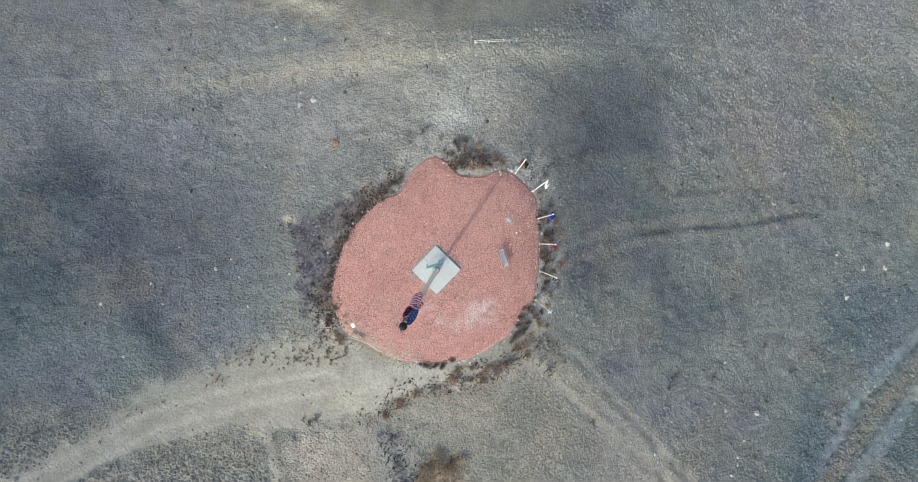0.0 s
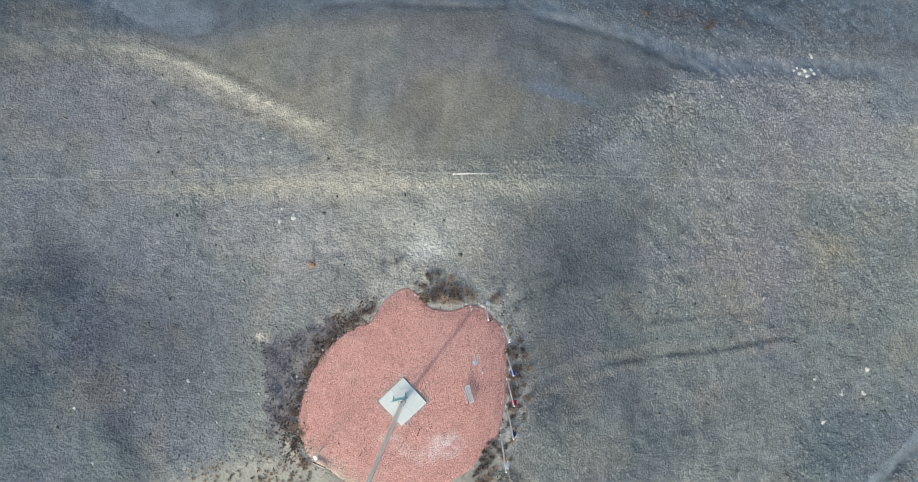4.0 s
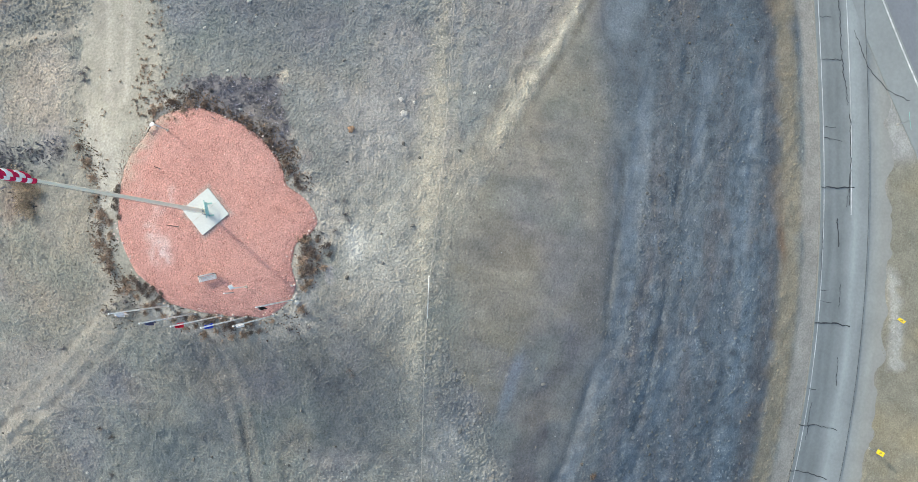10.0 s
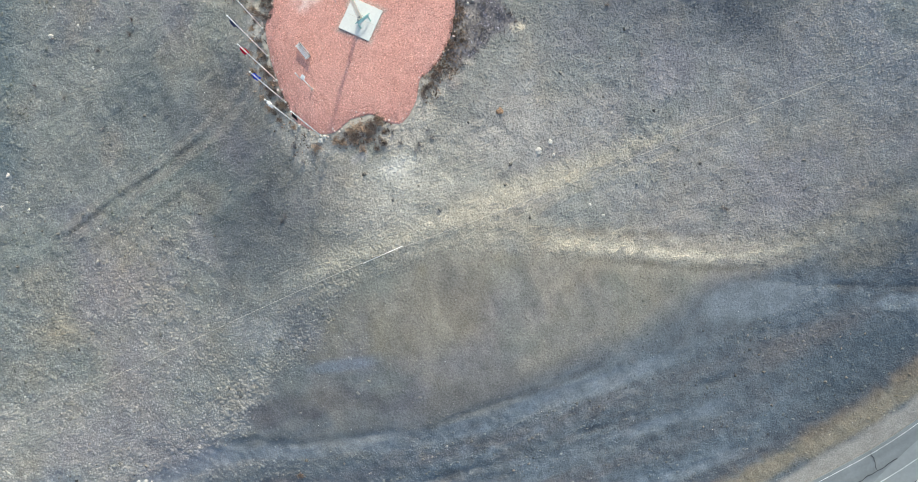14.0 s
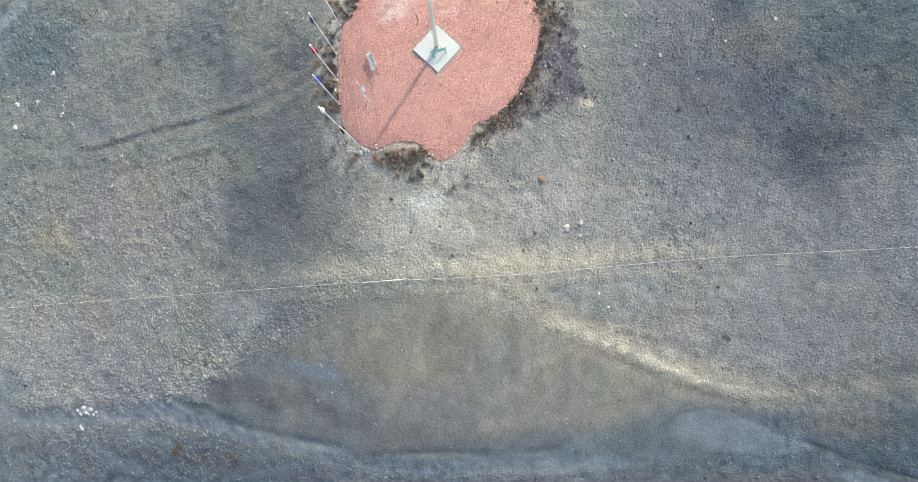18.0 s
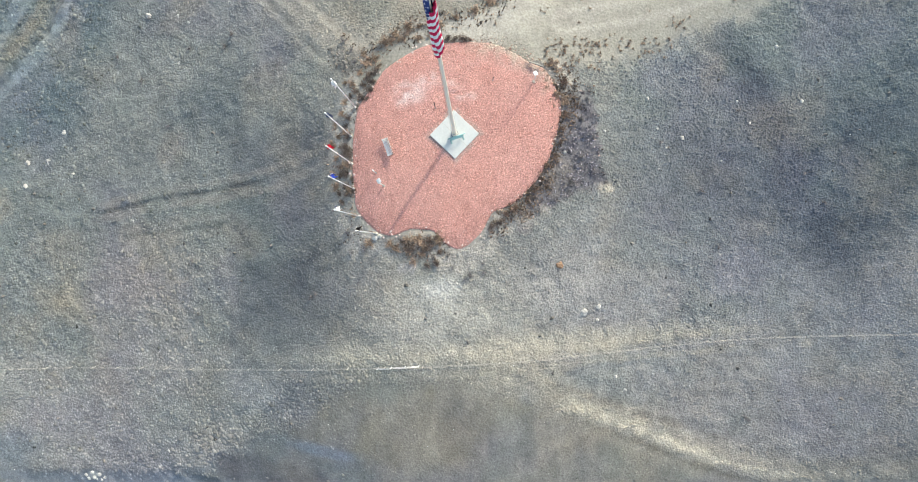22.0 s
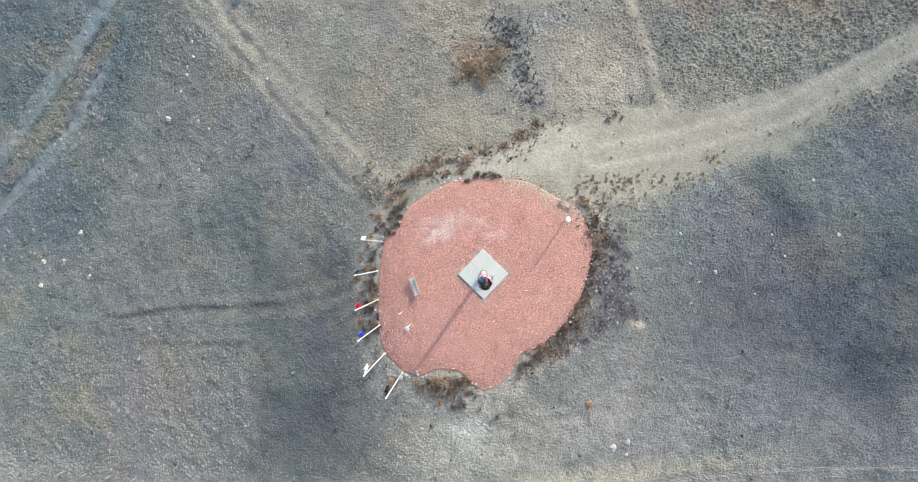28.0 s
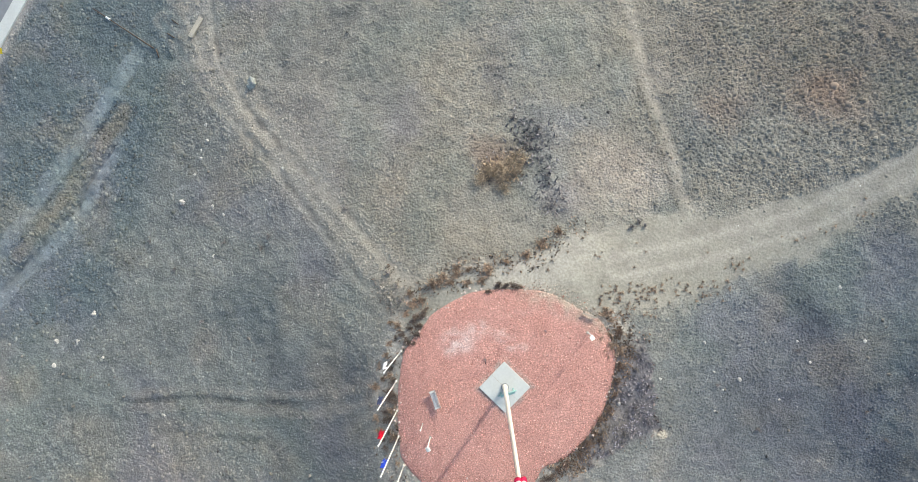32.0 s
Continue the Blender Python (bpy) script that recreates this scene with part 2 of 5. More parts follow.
def soil(x, y):
    """Base colour of soil and dry plants, darkened towards the outer edges, and how thickly tufts stand."""
    warm, cool, dark = lin(140, 135, 122), lin(117, 124, 121), lin(91, 97, 97)
    n1, n2, n3 = fbm(x, y, 16, 41), fbm(x, y, 5, 45), fbm(x, y, 1.3, 51)
    col = np.ones(x.shape + (3,)) * warm
    grow = np.ones(x.shape)

    def lay(mask, c, amount=1.0):
        nonlocal col
        m = (np.clip(mask, 0, 1) * amount)[..., None]
        col = col * (1 - m) + c * m

    # lens falloff put into the colour: far west and far east darker
    lay(step(x, -34, 24), lin(106, 110, 108), 0.5)
    lay(step(-x, -31, 16) * step(y, 14, 8), lin(86, 97, 101), 0.75)
    lay(step(-x, -9, 26) * step(y, 12, 10) + 0.6 * step(x, -14, 20) * step(y, 22, 20), cool)
    lay(np.clip(0.5 + 1.2 * n1, 0, 1), cool, 0.45)
    lay(np.clip(0.2 + n2, 0, 1), dark, 0.35)
    tint = [np.clip(2.0 * fbm(x, y, size, 281 + 5 * k) - 0.15, 0, 1) for k, size in enumerate((7.5, 6.0, 5.0))]
    # darker bands and richer patches
    mown = step(-x + 0.5 * n3 + 0.5 * n2, 23.4, 0.9) * step(x + 2.2 * n2, -12.0, 6) * step(-y, 17.5, 7)
    lay(mown * step(y + 0.4 * n3 + 0.5 * n2, -3.4, 1.2), lin(80, 85, 92), 0.48)
    lay(mown * step(-y, 3.4, 2) * step(y + 2 * n2, 2.5, 5), lin(88, 92, 98), 0.45)
    lay(mown * np.clip(1.8 * fbm(x, y, 2.4, 241) - 0.2, 0, 1), lin(70, 74, 80), 0.4)
    lay(step(x + n2, -22.5, 3) * step(y, -8, 8) * step(-y, 34, 6) * step(-x, 42, 10), lin(144, 139, 130), 0.7)
    lay(step(-x + 3 * n1, -7, 8) * step(y + 2 * n2, -8, 10) * step(-y, 36, 6), lin(150, 146, 142), 0.6)
    lay(blob(x, y, 8, -13.5, 8, 5.5, 1.0), lin(160, 155, 147), 0.65)
    lay(blob(x, y, -4.5, -16, 7, 6, 1.0, seed=5), lin(158, 152, 140), 0.65)
    lay(blob(x, y, -14, -1, 5, 5, 0.9), lin(88, 91, 96), 0.6)
    lay(blob(x, y, -27, 6, 9, 5, 0.9, 0.2), lin(94, 103, 104), 0.6)
    lay(blob(x, y, -33, 16, 5, 4, 1.0), lin(92, 102, 104), 0.5)
    # long dark band, abrupt on its east side and soft on its west
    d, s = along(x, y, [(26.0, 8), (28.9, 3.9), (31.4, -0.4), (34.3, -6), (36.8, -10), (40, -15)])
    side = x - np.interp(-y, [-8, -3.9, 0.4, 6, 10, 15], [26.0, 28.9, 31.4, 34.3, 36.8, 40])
    east_band = np.where(side > 0, step(d + 0.6 * n2, 0.9, 1.6), step(d + 1.0 * n2, 2.6, 5.0)) * step(np.abs(s - 0.45), 0.5, 0.4)
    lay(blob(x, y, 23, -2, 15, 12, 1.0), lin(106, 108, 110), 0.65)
    lay(east_band, lin(74, 80, 90), 0.75)
    lay(blob(x, y, 31, 29, 15, 10, 1.0), lin(112, 102, 92), 0.6)
    lay(blob(x, y, -8.8, -9.6, 2.6, 1.6, 0.9, 0.4), lin(168, 162, 150), 0.6)
    lay(slate_zone(x, y), lin(110, 106, 109), 0.85)
    grow *= 1 - 0.7 * slate_zone(x, y)
    lay(blob(x, y, -11.0, -1.2, 1.6, 2.6, 0.9), lin(112, 98, 90), 0.6)
    lay(blob(x, y, -52.5, 37, 4, 0.5, 0.9, 0.9), lin(156, 148, 132), 0.5)
    lay(blob(x, y, -20, 22, 15, 15, 1.0, seed=9), lin(148, 142, 135), 0.45)
    lay(blob(x, y, 10, 19, 7, 5, 1.0, seed=7), lin(166, 153, 141), 0.5)
    lay(blob(x, y, 29, 25, 5, 4, 1.0), lin(150, 116, 92), 0.5)
    lay(blob(x, y, 20, 24, 3.5, 3.5, 1.0), lin(150, 122, 100), 0.45)
    lay(blob(x, y, -47, -15, 6, 3.5, 1.0), lin(150, 134, 104), 0.5)
    lay(blob(x, y, -36, -13, 8, 5, 1.0), lin(138, 130, 120), 0.5)
    lay(blob(x, y, -10, 18, 8, 5, 1.0), lin(150, 138, 124), 0.5)
    lay(blob(x, y, 20, 30, 14, 8, 1.0), lin(138, 124, 106), 0.4)
    lay(blob(x, y, 13.8, -4.8, 1.1, 0.8, 0.9), lin(196, 184, 160), 0.85)
    lay(blob(x, y, 34.9, -20.5, 1.2, 0.9, 0.9), lin(176, 166, 148), 0.7)
    lay(blob(x, y, -0.6, 20.2, 3.2, 3.4, 0.9), lin(136, 108, 92), 0.6)
    lay(blob(x, y, 3.2, 22.5, 2.4, 3.4, 0.9, 0.4), lin(92, 88, 88), 0.7)
    lay(blob(x, y, -0.2, 28.5, 1.8, 5.5, 0.9, 0.15, seed=14), lin(104, 102, 102), 0.5)
    # slope under the fence, tan then slate
    lay(step(y, -24, 6) * step(-y, 38, 8), lin(132, 129, 124), 0.7)
    wash = fan_zone(x, y)
    lay(wash * np.clip(2.2 * fbm(x, y * 0.22, 1.3, 141) - 0.1, 0, 1), lin(90, 88, 84), 0.5)
    lay(wash * np.clip(2.0 * fbm(x, y * 0.3, 1.9, 144) - 0.2, 0, 1), lin(150, 142, 124), 0.4)
    lay(blob(x, y, -3, -29, 9, 6, 1.0), lin(150, 139, 116), 0.5)
    lay(blob(x, y, 12, -36, 9, 5, 1.0), lin(116, 114, 112), 0.6)
    lay(step(x - 0.9 * (y + 28) + 2 * n2, -20, 5) * step(y, -21, 4) * step(-y, 34.5, 3), lin(150, 148, 141), 0.6)
    fan = fan_zone(x, y)
    lay(fan, lin(134, 128, 112), 0.65)
    lay(fan * np.clip(2.6 * fbm(x, y * 0.16, 0.7, 291) - 0.3, 0, 1), lin(86, 84, 80), 0.30)
    lay(fan * np.clip(2.2 * fbm(x, y * 0.6, 2.6, 294) - 0.2, 0, 1), lin(148, 138, 112), 0.40)
    lay(fan * np.clip(2.4 * fbm(x, y * 0.3, 2.4, 297) - 0.3, 0, 1) * step(y, -27, 8), lin(94, 92, 94), 0.40)
    lay(fan * step(np.abs(x + 0.5 + 1.5 * n2), 1.3, 1.8) * step(y, -23, 4) * step(-y, 33, 5), lin(100, 96, 92), 0.45)
    lay(fan * step(np.abs(x - 5.5 + 1.5 * n2), 1.3, 1.8) * step(y, -25, 3) * step(-y, 31, 4), lin(102, 98, 92), 0.45)
    lay(fan * blob(x, y, 20, -33.5, 10, 2.6, 0.9, -0.4), lin(110, 106, 90), 0.5)
    grow *= 1 - 0.8 * fan
    lay(fan * step(y + 1.5 * n2, -31.5, 4) * step(-x, 6, 8), lin(112, 114, 110), 0.5)
    lay(blob(x, y, -54, -33, 8, 5, 0.9), lin(104, 117, 123), 0.7)
    d, s = along(x, y, [(-14, -35), (-4.3, -37.2), (4, -38.4), (15, -38.6)])
    lay(step(d + 1.2 * n2, 2.4 - 1.5 * s, 2.4), lin(94, 92, 94), 0.55)
    toe = step(y - np.interp(x, *np.array(TOE).T) + 0.4 * n3 + 0.3 * n2, 0, 0.7) * step(x + 2 * n2, -9, 8) * step(-y, 38, 3)
    lay(toe, lin(114, 119, 122), 0.42)
    grow *= 1 - 0.5 * toe
    lay(toe * np.clip(2.2 * fbm(x * 0.4, y, 1.0, 301) - 0.2, 0, 1), lin(92, 100, 106), 0.4)
    lay(blob(x, y, -13.6, -29.4, 4.6, 0.9, 0.6, -0.2), lin(120, 130, 137), 0.65)
    d, s = along(x, y, [(-24.4, -31.9), (-21.2, -31.4), (-17.3, -32.1), (-12.5, -33.7), (-9.1, -35.4)])
    lay(step(d + 0.9 * n2 + 0.4 * n3, 1.1, 1.0), lin(96, 92, 94), 0.7)
    band = step(y + 1.0 * n2 - 0.0025 * (x + 5) ** 2 * (x > -5), -38.6, 4.0) * step(-y, 60, 4)
    lay(band, lin(96, 106, 113), 0.88)
    grow *= 1 - 0.4 * band
    crest = np.interp(x, [-40, -20, 0, 20, 40], [-39.5, -40.6, -43.2, -44.0, -45])
    lay(band * step(np.abs(y - crest + 0.8 * n2), 0.9, 1.8), lin(107, 106, 107), 0.7)
    mid = np.interp(x, [-40, -20, 0, 20, 40], [-46.5, -47.6, -50.4, -51.6, -51])
    lay(band * step(np.abs(y - mid + 0.8 * n2), 0.7, 1.6), lin(106, 105, 107), 0.6)
    low = road_y(x) + 7.4
    lay(band * step(np.abs(y - low + 0.8 * n2), 0.8, 1.6), lin(92, 90, 90), 0.65)
    lay(band * step(np.abs(y - low - 3.0 + 0.6 * n2), 1.2, 1.8), lin(106, 122, 132), 0.6)
    lay(band * np.clip(2.2 * fbm(x * 0.45, y, 1.4, 64) - 0.2, 0, 1), lin(112, 106, 102), 0.40)
    lay(band * np.clip(2.4 * fbm(x * 0.6, y * 1.2, 1.6, 68) - 0.3, 0, 1), lin(120, 134, 142), 0.40)
    lay(band * np.clip(2.4 * fbm(x, y, 0.9, 74) - 0.45, 0, 1), lin(74, 82, 88), 0.55)
    lay(band * step(-x + 2 * n2, -12, 12), lin(82, 92, 99), 0.5)
    # thin washed ribs running down the cut faces
    ribs = np.abs(fbm(x, y * 0.18, 0.8, 251)) < 0.09
    lay(band * ribs * np.clip(0.4 + fbm(x, y, 5, 254), 0, 1), lin(86, 92, 96), 0.35)
    lay(blob(x, y, -27.5, -39.6, 5.5, 1.8, 0.7, 0.05), lin(106, 100, 99), 0.6)
    lay(blob(x, y, 33, -45.5, 10, 2.2, 0.8, 0.10), lin(108, 104, 102), 0.6)
    lay(blob(x, y, 38, -51, 14, 5, 0.7, 0.35), lin(78, 90, 97), 0.7)
    lay(blob(x, y, 30.6, -39.4, 8.6, 2.7, 0.5, -0.22), lin(112, 122, 128), 0.75)
    lay(blob(x, y, 44.6, -45.0, 3.6, 1.2, 0.5, -0.3), lin(122, 133, 138), 0.75)
    lay(blob(x, y, 42, -38.5, 9, 2.6, 0.8, -0.15), lin(124, 118, 104), 0.6)
    lay(step(x - 0.45 * (y - 20) + 2 * n2, -40, 8) * step(-y, -2, 8), lin(86, 103, 108), 0.75)
    for k, line in enumerate(GULLIES):
        d, s = along(x, y, line)
        end = step(np.abs(s - 0.5), 0.48, 0.2)
        some = np.clip((0.95, 0.45, 0.4, 0.9, 0.9)[k] + 1.1 * fbm(x, y, 4.5, 66 + k), 0, 1)
        bed = step(d + 0.5 * n2 + 0.3 * n3, (1.0, 0.9, 1.2, 1.0, 1.1)[k], 0.7 if k < 3 else 0.35) * end * some
        lay(bed, lin(118, 130, 139) if k < 3 else lin(126, 140, 143), 0.46 if k < 3 else 0.8)
        grow *= 1 - 0.9 * bed
    # broken darker tone along the same lines that relief() cuts down
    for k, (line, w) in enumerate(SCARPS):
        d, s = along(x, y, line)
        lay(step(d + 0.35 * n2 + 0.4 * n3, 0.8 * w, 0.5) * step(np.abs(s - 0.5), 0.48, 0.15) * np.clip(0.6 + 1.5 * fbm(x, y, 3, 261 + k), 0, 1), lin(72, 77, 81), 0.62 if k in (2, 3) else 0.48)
    # dark east ground, deepened further with lens falloff put into the colour
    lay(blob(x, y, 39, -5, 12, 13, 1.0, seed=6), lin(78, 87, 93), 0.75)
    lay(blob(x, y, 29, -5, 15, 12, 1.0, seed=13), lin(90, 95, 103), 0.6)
    lay(blob(x, y, -48.6, 14.9, 3.0, 1.5, 0.6, 0.75), lin(114, 127, 130), 0.6)
    lay(blob(x, y, -45.4, 31.2, 3.2, 3.6, 0.7, 0.8), lin(106, 122, 127), 0.6)
    d, s = along(x, y, [(-43, 28.4), (-47, 23.1), (-50.9, 18.5), (-57.2, 11.7)])
    lay(step(d + 0.5 * n2 + 0.4 * n3, 0.9, 1.0), lin(128, 122, 106), 0.6)
    # faint lavender, greenish and tan drifts
    open_ = step(-y, 36, 4)
    lay(tint[0] * open_, lin(122, 118, 130), 0.30)
    lay(tint[1] * open_, lin(112, 124, 114), 0.28)
    lay(tint[2] * open_, lin(150, 138, 116), 0.26)
    lay(blob(x, y, -43.3, -35.1, 1.4, 0.55, 0.6, 0.15, seed=16), lin(186, 184, 172), 0.75)
    # bleached ground, worn lines and straw
    lay(blob(x, y, 0.0, -17.0, 10.5, 6.5, 1.0), lin(164, 160, 146), 0.7)
    lay(blob(x, y, -1.5, -15.2, 6.5, 4.2, 1.0), lin(170, 166, 152), 0.7)
    lay(blob(x, y, -1.5, -13.5, 3.0, 2.2, 1.0, seed=8), lin(188, 186, 176), 0.7)
    lay(blob(x, y, 6, -19.6, 18, 2.0, 1.0), lin(174, 165, 145), 0.62)
    lay(blob(x, y, 4, -22.5, 7, 2.6, 1.0), lin(166, 158, 138), 0.6)
    d, s = along(x, y, FENCE)
    lay(step(np.abs(d - 0.9) + 0.4 * n3, 0.35, 0.5) * step(np.abs(x - 6), 24, 12), lin(170, 161, 140), 0.35)
    lay(step(np.abs(y - np.interp(x, *np.array(FENCE).T) - 1.2) + 0.5 * n3 + 0.5 * n2, 1.0, 1.4) * step(np.abs(x - 5), 20, 16), lin(176, 168, 147), 0.5)
    d, s = along(x, y, [(8.8, -23.2), (11.8, -24.6), (14.9, -26.0), (20.6, -28.3), (27.1, -30.6)])
    lay(step(d + 0.5 * n3 + 0.3 * n2, 0.22, 0.5) * np.clip(0.8 + 1.2 * n2, 0, 1), lin(98, 95, 92), 0.55)
    d, s = along(x, y, STRAW)
    lay(step(d + 0.9 * n2, 2.0, 2.0) * step(s, 0.95, 0.5), lin(160, 151, 130), 0.5)
    lay(step(d + 0.7 * n3 + 0.4 * n2, 0.75 - 0.3 * s, 0.6) * step(s, 0.75, 0.5) * step(-s, -0.10, 0.14) * np.clip(0.7 + 1.2 * n2 + 0.6 * n3, 0, 1), lin(182, 173, 150), 0.8)
    lay(step(d + 0.7 * n3 + 0.3 * n2, 0.30, 0.5) * step(np.abs(s - 0.42), 0.18, 0.25), lin(204, 195, 172), 0.7)
    # shaded lower side of the straw bank, painted in as a darker strip
    below = y < np.interp(x, *np.array(STRAW).T)
    lay(step(np.abs(d - 1.3) + 0.5 * n3, 0.3, 0.8) * step(np.abs(s - 0.42), 0.22, 0.3) * below, lin(104, 98, 84), 0.5)
    d, s = along(x, y, WORN)
    lay(step(d + 1.2 * n2, 2.0, 3.0), lin(156, 149, 135), 0.4)
    lay(step(np.abs(d - 0.9) + 0.5 * n3, 0.4, 0.8), lin(170, 161, 144), 0.4)
    grow *= 1 - 0.35 * step(d, 2.0, 2.0)
    for k, line in enumerate((PATH_NW, PATH_NW_B)):
        d, s = along(x, y, line)
        lay(step(np.abs(d - 0.6) + 0.4 * n3, 0.3, 0.6), lin(164, 156, 141), 0.28)
        lay(step(d + 0.3 * n3 + 0.2 * n2, 0.18, 0.3) * np.clip((0.75, 0.45)[k] + 1.3 * fbm(x, y, 5, 271 + k), 0, 1), lin(92, 88, 82), 0.6)
        grow *= 1 - 0.6 * step(d, 0.5, 0.5)
    d, s = along(x, y, BRANCH)
    lay(step(d + 0.3 * n3 + 0.3 * n2, 0.34, 0.5), lin(166, 158, 143), 0.55)
    lay(step(np.abs(x + 0.9 - np.interp(y, *np.array(BRANCH).T[::-1])) + 0.3 * n3, 0.12, 0.3) * (y > 14) * step(y, 30, 4), lin(104, 98, 90), 0.45)
    lay(blob(x, y, 12.6, 16.5, 3.6, 3.2, 1.0, seed=7), lin(168, 158, 143), 0.55)
    grow *= 1 - 0.7 * step(d, 0.7, 0.6)
    for line in RUTS:
        d, s = along(x, y, line)
        half = np.clip(0.75 + 1.2 * fbm(x, y, 6, 77), 0, 1) * (1.0 if line is RUTS[0] else 0.5)
        lay(step(d + 0.3 * n3 + 0.2 * n2, 0.30, 0.3) * half * step(x, -19.5, 4), lin(78, 78, 78), 0.65)
        lay(step(np.abs(d + 0.35 * n2 - 0.8) + 0.4 * n3, 0.4, 0.6) * half, lin(150, 142, 128), 0.4)
    d = np.hypot(x - 5.9, y + 8.2)
    lay(step(d + 0.1 * n3, 0.75, 0.2), lin(140, 128, 122), 0.5)
    lay(step(np.abs(d - 0.85) + 0.1 * n3, 0.1, 0.14), lin(92, 90, 90), 0.55)
    lay(blob(x, y, -4.9, -11.6, 1.0, 0.6, 0.6, 0.3) + blob(x, y, -4.0, -11.4, 0.5, 0.9, 0.6), lin(176, 168, 162), 0.6)
    # ground round the gravel
    p = in_pad(x, y)
    lay(step(np.abs(p - 1.2) + 0.8 * n3, 1.2, 1.4) * (1 - slate_zone(x, y)), lin(172, 165, 152), 0.65)
    sand = sand_zone(x, y)
    lay(sand, lin(146, 143, 129), 0.95)
    lay(sand * np.clip(n2, 0, 1), lin(164, 158, 141), 0.6)
    lay(sand * np.clip(0.3 + 1.4 * fbm(x, y, 3.2, 34), 0, 1), lin(146, 142, 132), 0.5)
    lay(sand * step(np.abs(along(x, y, [(60, 28.5), (36, 18.6), (27, 13.8), (18, 11.4), (10, 10)])[0] - 0.9) + 0.3 * n3, 0.3, 0.5), lin(168, 162, 150), 0.6)
    lay(sand * blob(x, y, 1.5, 10.0, 9.5, 3.2, 1.0, 0.25, seed=17), lin(172, 168, 156), 0.65)
    grow *= 1 - 0.99 * np.clip(1.3 * sand, 0, 1)
    grow *= 1 - step(p, 0.25, 0.3)
    # verge and shoulder of the road
    ry = road_y(x)
    v = y - ry
    lay(step(np.abs(v - 4.6) + 0.9 * n2 + 0.4 * n3, 1.5, 1.6), lin(142, 129, 102), 0.72)
    grow *= 1 - 0.6 * step(np.abs(v - 4.8) + 0.8 * n2, 2.0, 1.6)
    lay(step(np.abs(v - 6.2) + 1.2 * n2 + 0.6 * n3, 0.5, 1.4), lin(116, 100, 86), 0.45)
    lay(blob(x, y, 3.4, -59.8, 5.0, 1.0, 1.0, 0.12), lin(112, 82, 58), 0.65)
    lay(step(v + 0.3 * n3 + 0.5 * n2, 2.7, 1.2), lin(150, 145, 134), 0.95)
    grow *= 1 - step(v + 0.3 * n2, 3.0, 0.8)
    far = step(v, -8.6, 1.2)
    lay(far, lin(128, 125, 108), 0.95)
    lay(far * np.clip(0.1 + 1.5 * n2, 0, 1), lin(150, 138, 106), 0.6)
    lay(far * step(along(x, y, [(1.5, -74.9), (-2, -75.5), (-5, -75.9), (-9, -76.4)])[0] + 0.9 * n3, 0.8, 1.4), lin(178, 178, 173), 0.6)
    lay(far * step(-x + 1.5 * n2, -15.5, 3.0), lin(152, 152, 147), 0.95)
    grow = np.maximum(grow, 0.7 * step(v, -9.2, 0.6) * step(x, 13, 2) * step(side_road(x, y), -2.5, 1.0))
    k = nw_road(x, y)
    lay(step(-k, 1.0, 1.0), lin(150, 148, 142), 0.9)
    grow *= 1 - step(-k, 0.2, 0.6)
    lum = col @ np.array([0.25, 0.6, 0.15])
    col = 1.12 * (col * 0.82 + 0.18 * lum[..., None])
    col = col * (1 + 0.13 * n3[..., None] + 0.07 * vnoise(x, y, 0.45, 71)[..., None])
    return np.clip(col, 0.01, 0.9), np.clip(grow, 0, 1)


# ---- materials ----
def nodes_of(name, rough=0.9, metal=0.0, spec=0.3):
    m = bpy.data.materials.new(name)
    m.use_nodes = True
    b = m.node_tree.nodes["Principled BSDF"]
    b.inputs["Roughness"].default_value, b.inputs["Metallic"].default_value = rough, metal
    b.inputs["Specular IOR Level"].default_value = spec
    return m, m.node_tree.nodes, m.node_tree.links, b


def noise_node(nodes, links, scale, detail=4.0):
    co = nodes.new("ShaderNodeTexCoord")
    n = nodes.new("ShaderNodeTexNoise")
    n.inputs["Scale"].default_value, n.inputs["Detail"].default_value = scale, detail
    links.new(co.outputs["Object"], n.inputs["Vector"])
    return n


def span(nodes, links, value, lo, hi):
    r = nodes.new("ShaderNodeMapRange")
    r.inputs["From Min"].default_value, r.inputs["From Max"].default_value = 0.25, 0.75
    r.inputs["To Min"].default_value, r.inputs["To Max"].default_value = lo, hi
    links.new(value, r.inputs["Value"])
    return r.outputs["Result"]


def times(nodes, links, a, b):
    m = nodes.new("ShaderNodeMath")
    m.operation = "MULTIPLY"
    links.new(a, m.inputs[0]), links.new(b, m.inputs[1])
    return m.outputs[0]


def scaled(nodes, links, colour, factor):
    m = nodes.new("ShaderNodeVectorMath")
    m.operation = "SCALE"
    links.new(colour, m.inputs[0]), links.new(factor, m.inputs["Scale"])
    return m.outputs[0]


def bumped(nodes, links, b, height, strength, distance):
    n = nodes.new("ShaderNodeBump")
    n.inputs["Strength"].default_value, n.inputs["Distance"].default_value = strength, distance
    links.new(height, n.inputs["Height"])
    links.new(n.outputs[0], b.inputs["Normal"])


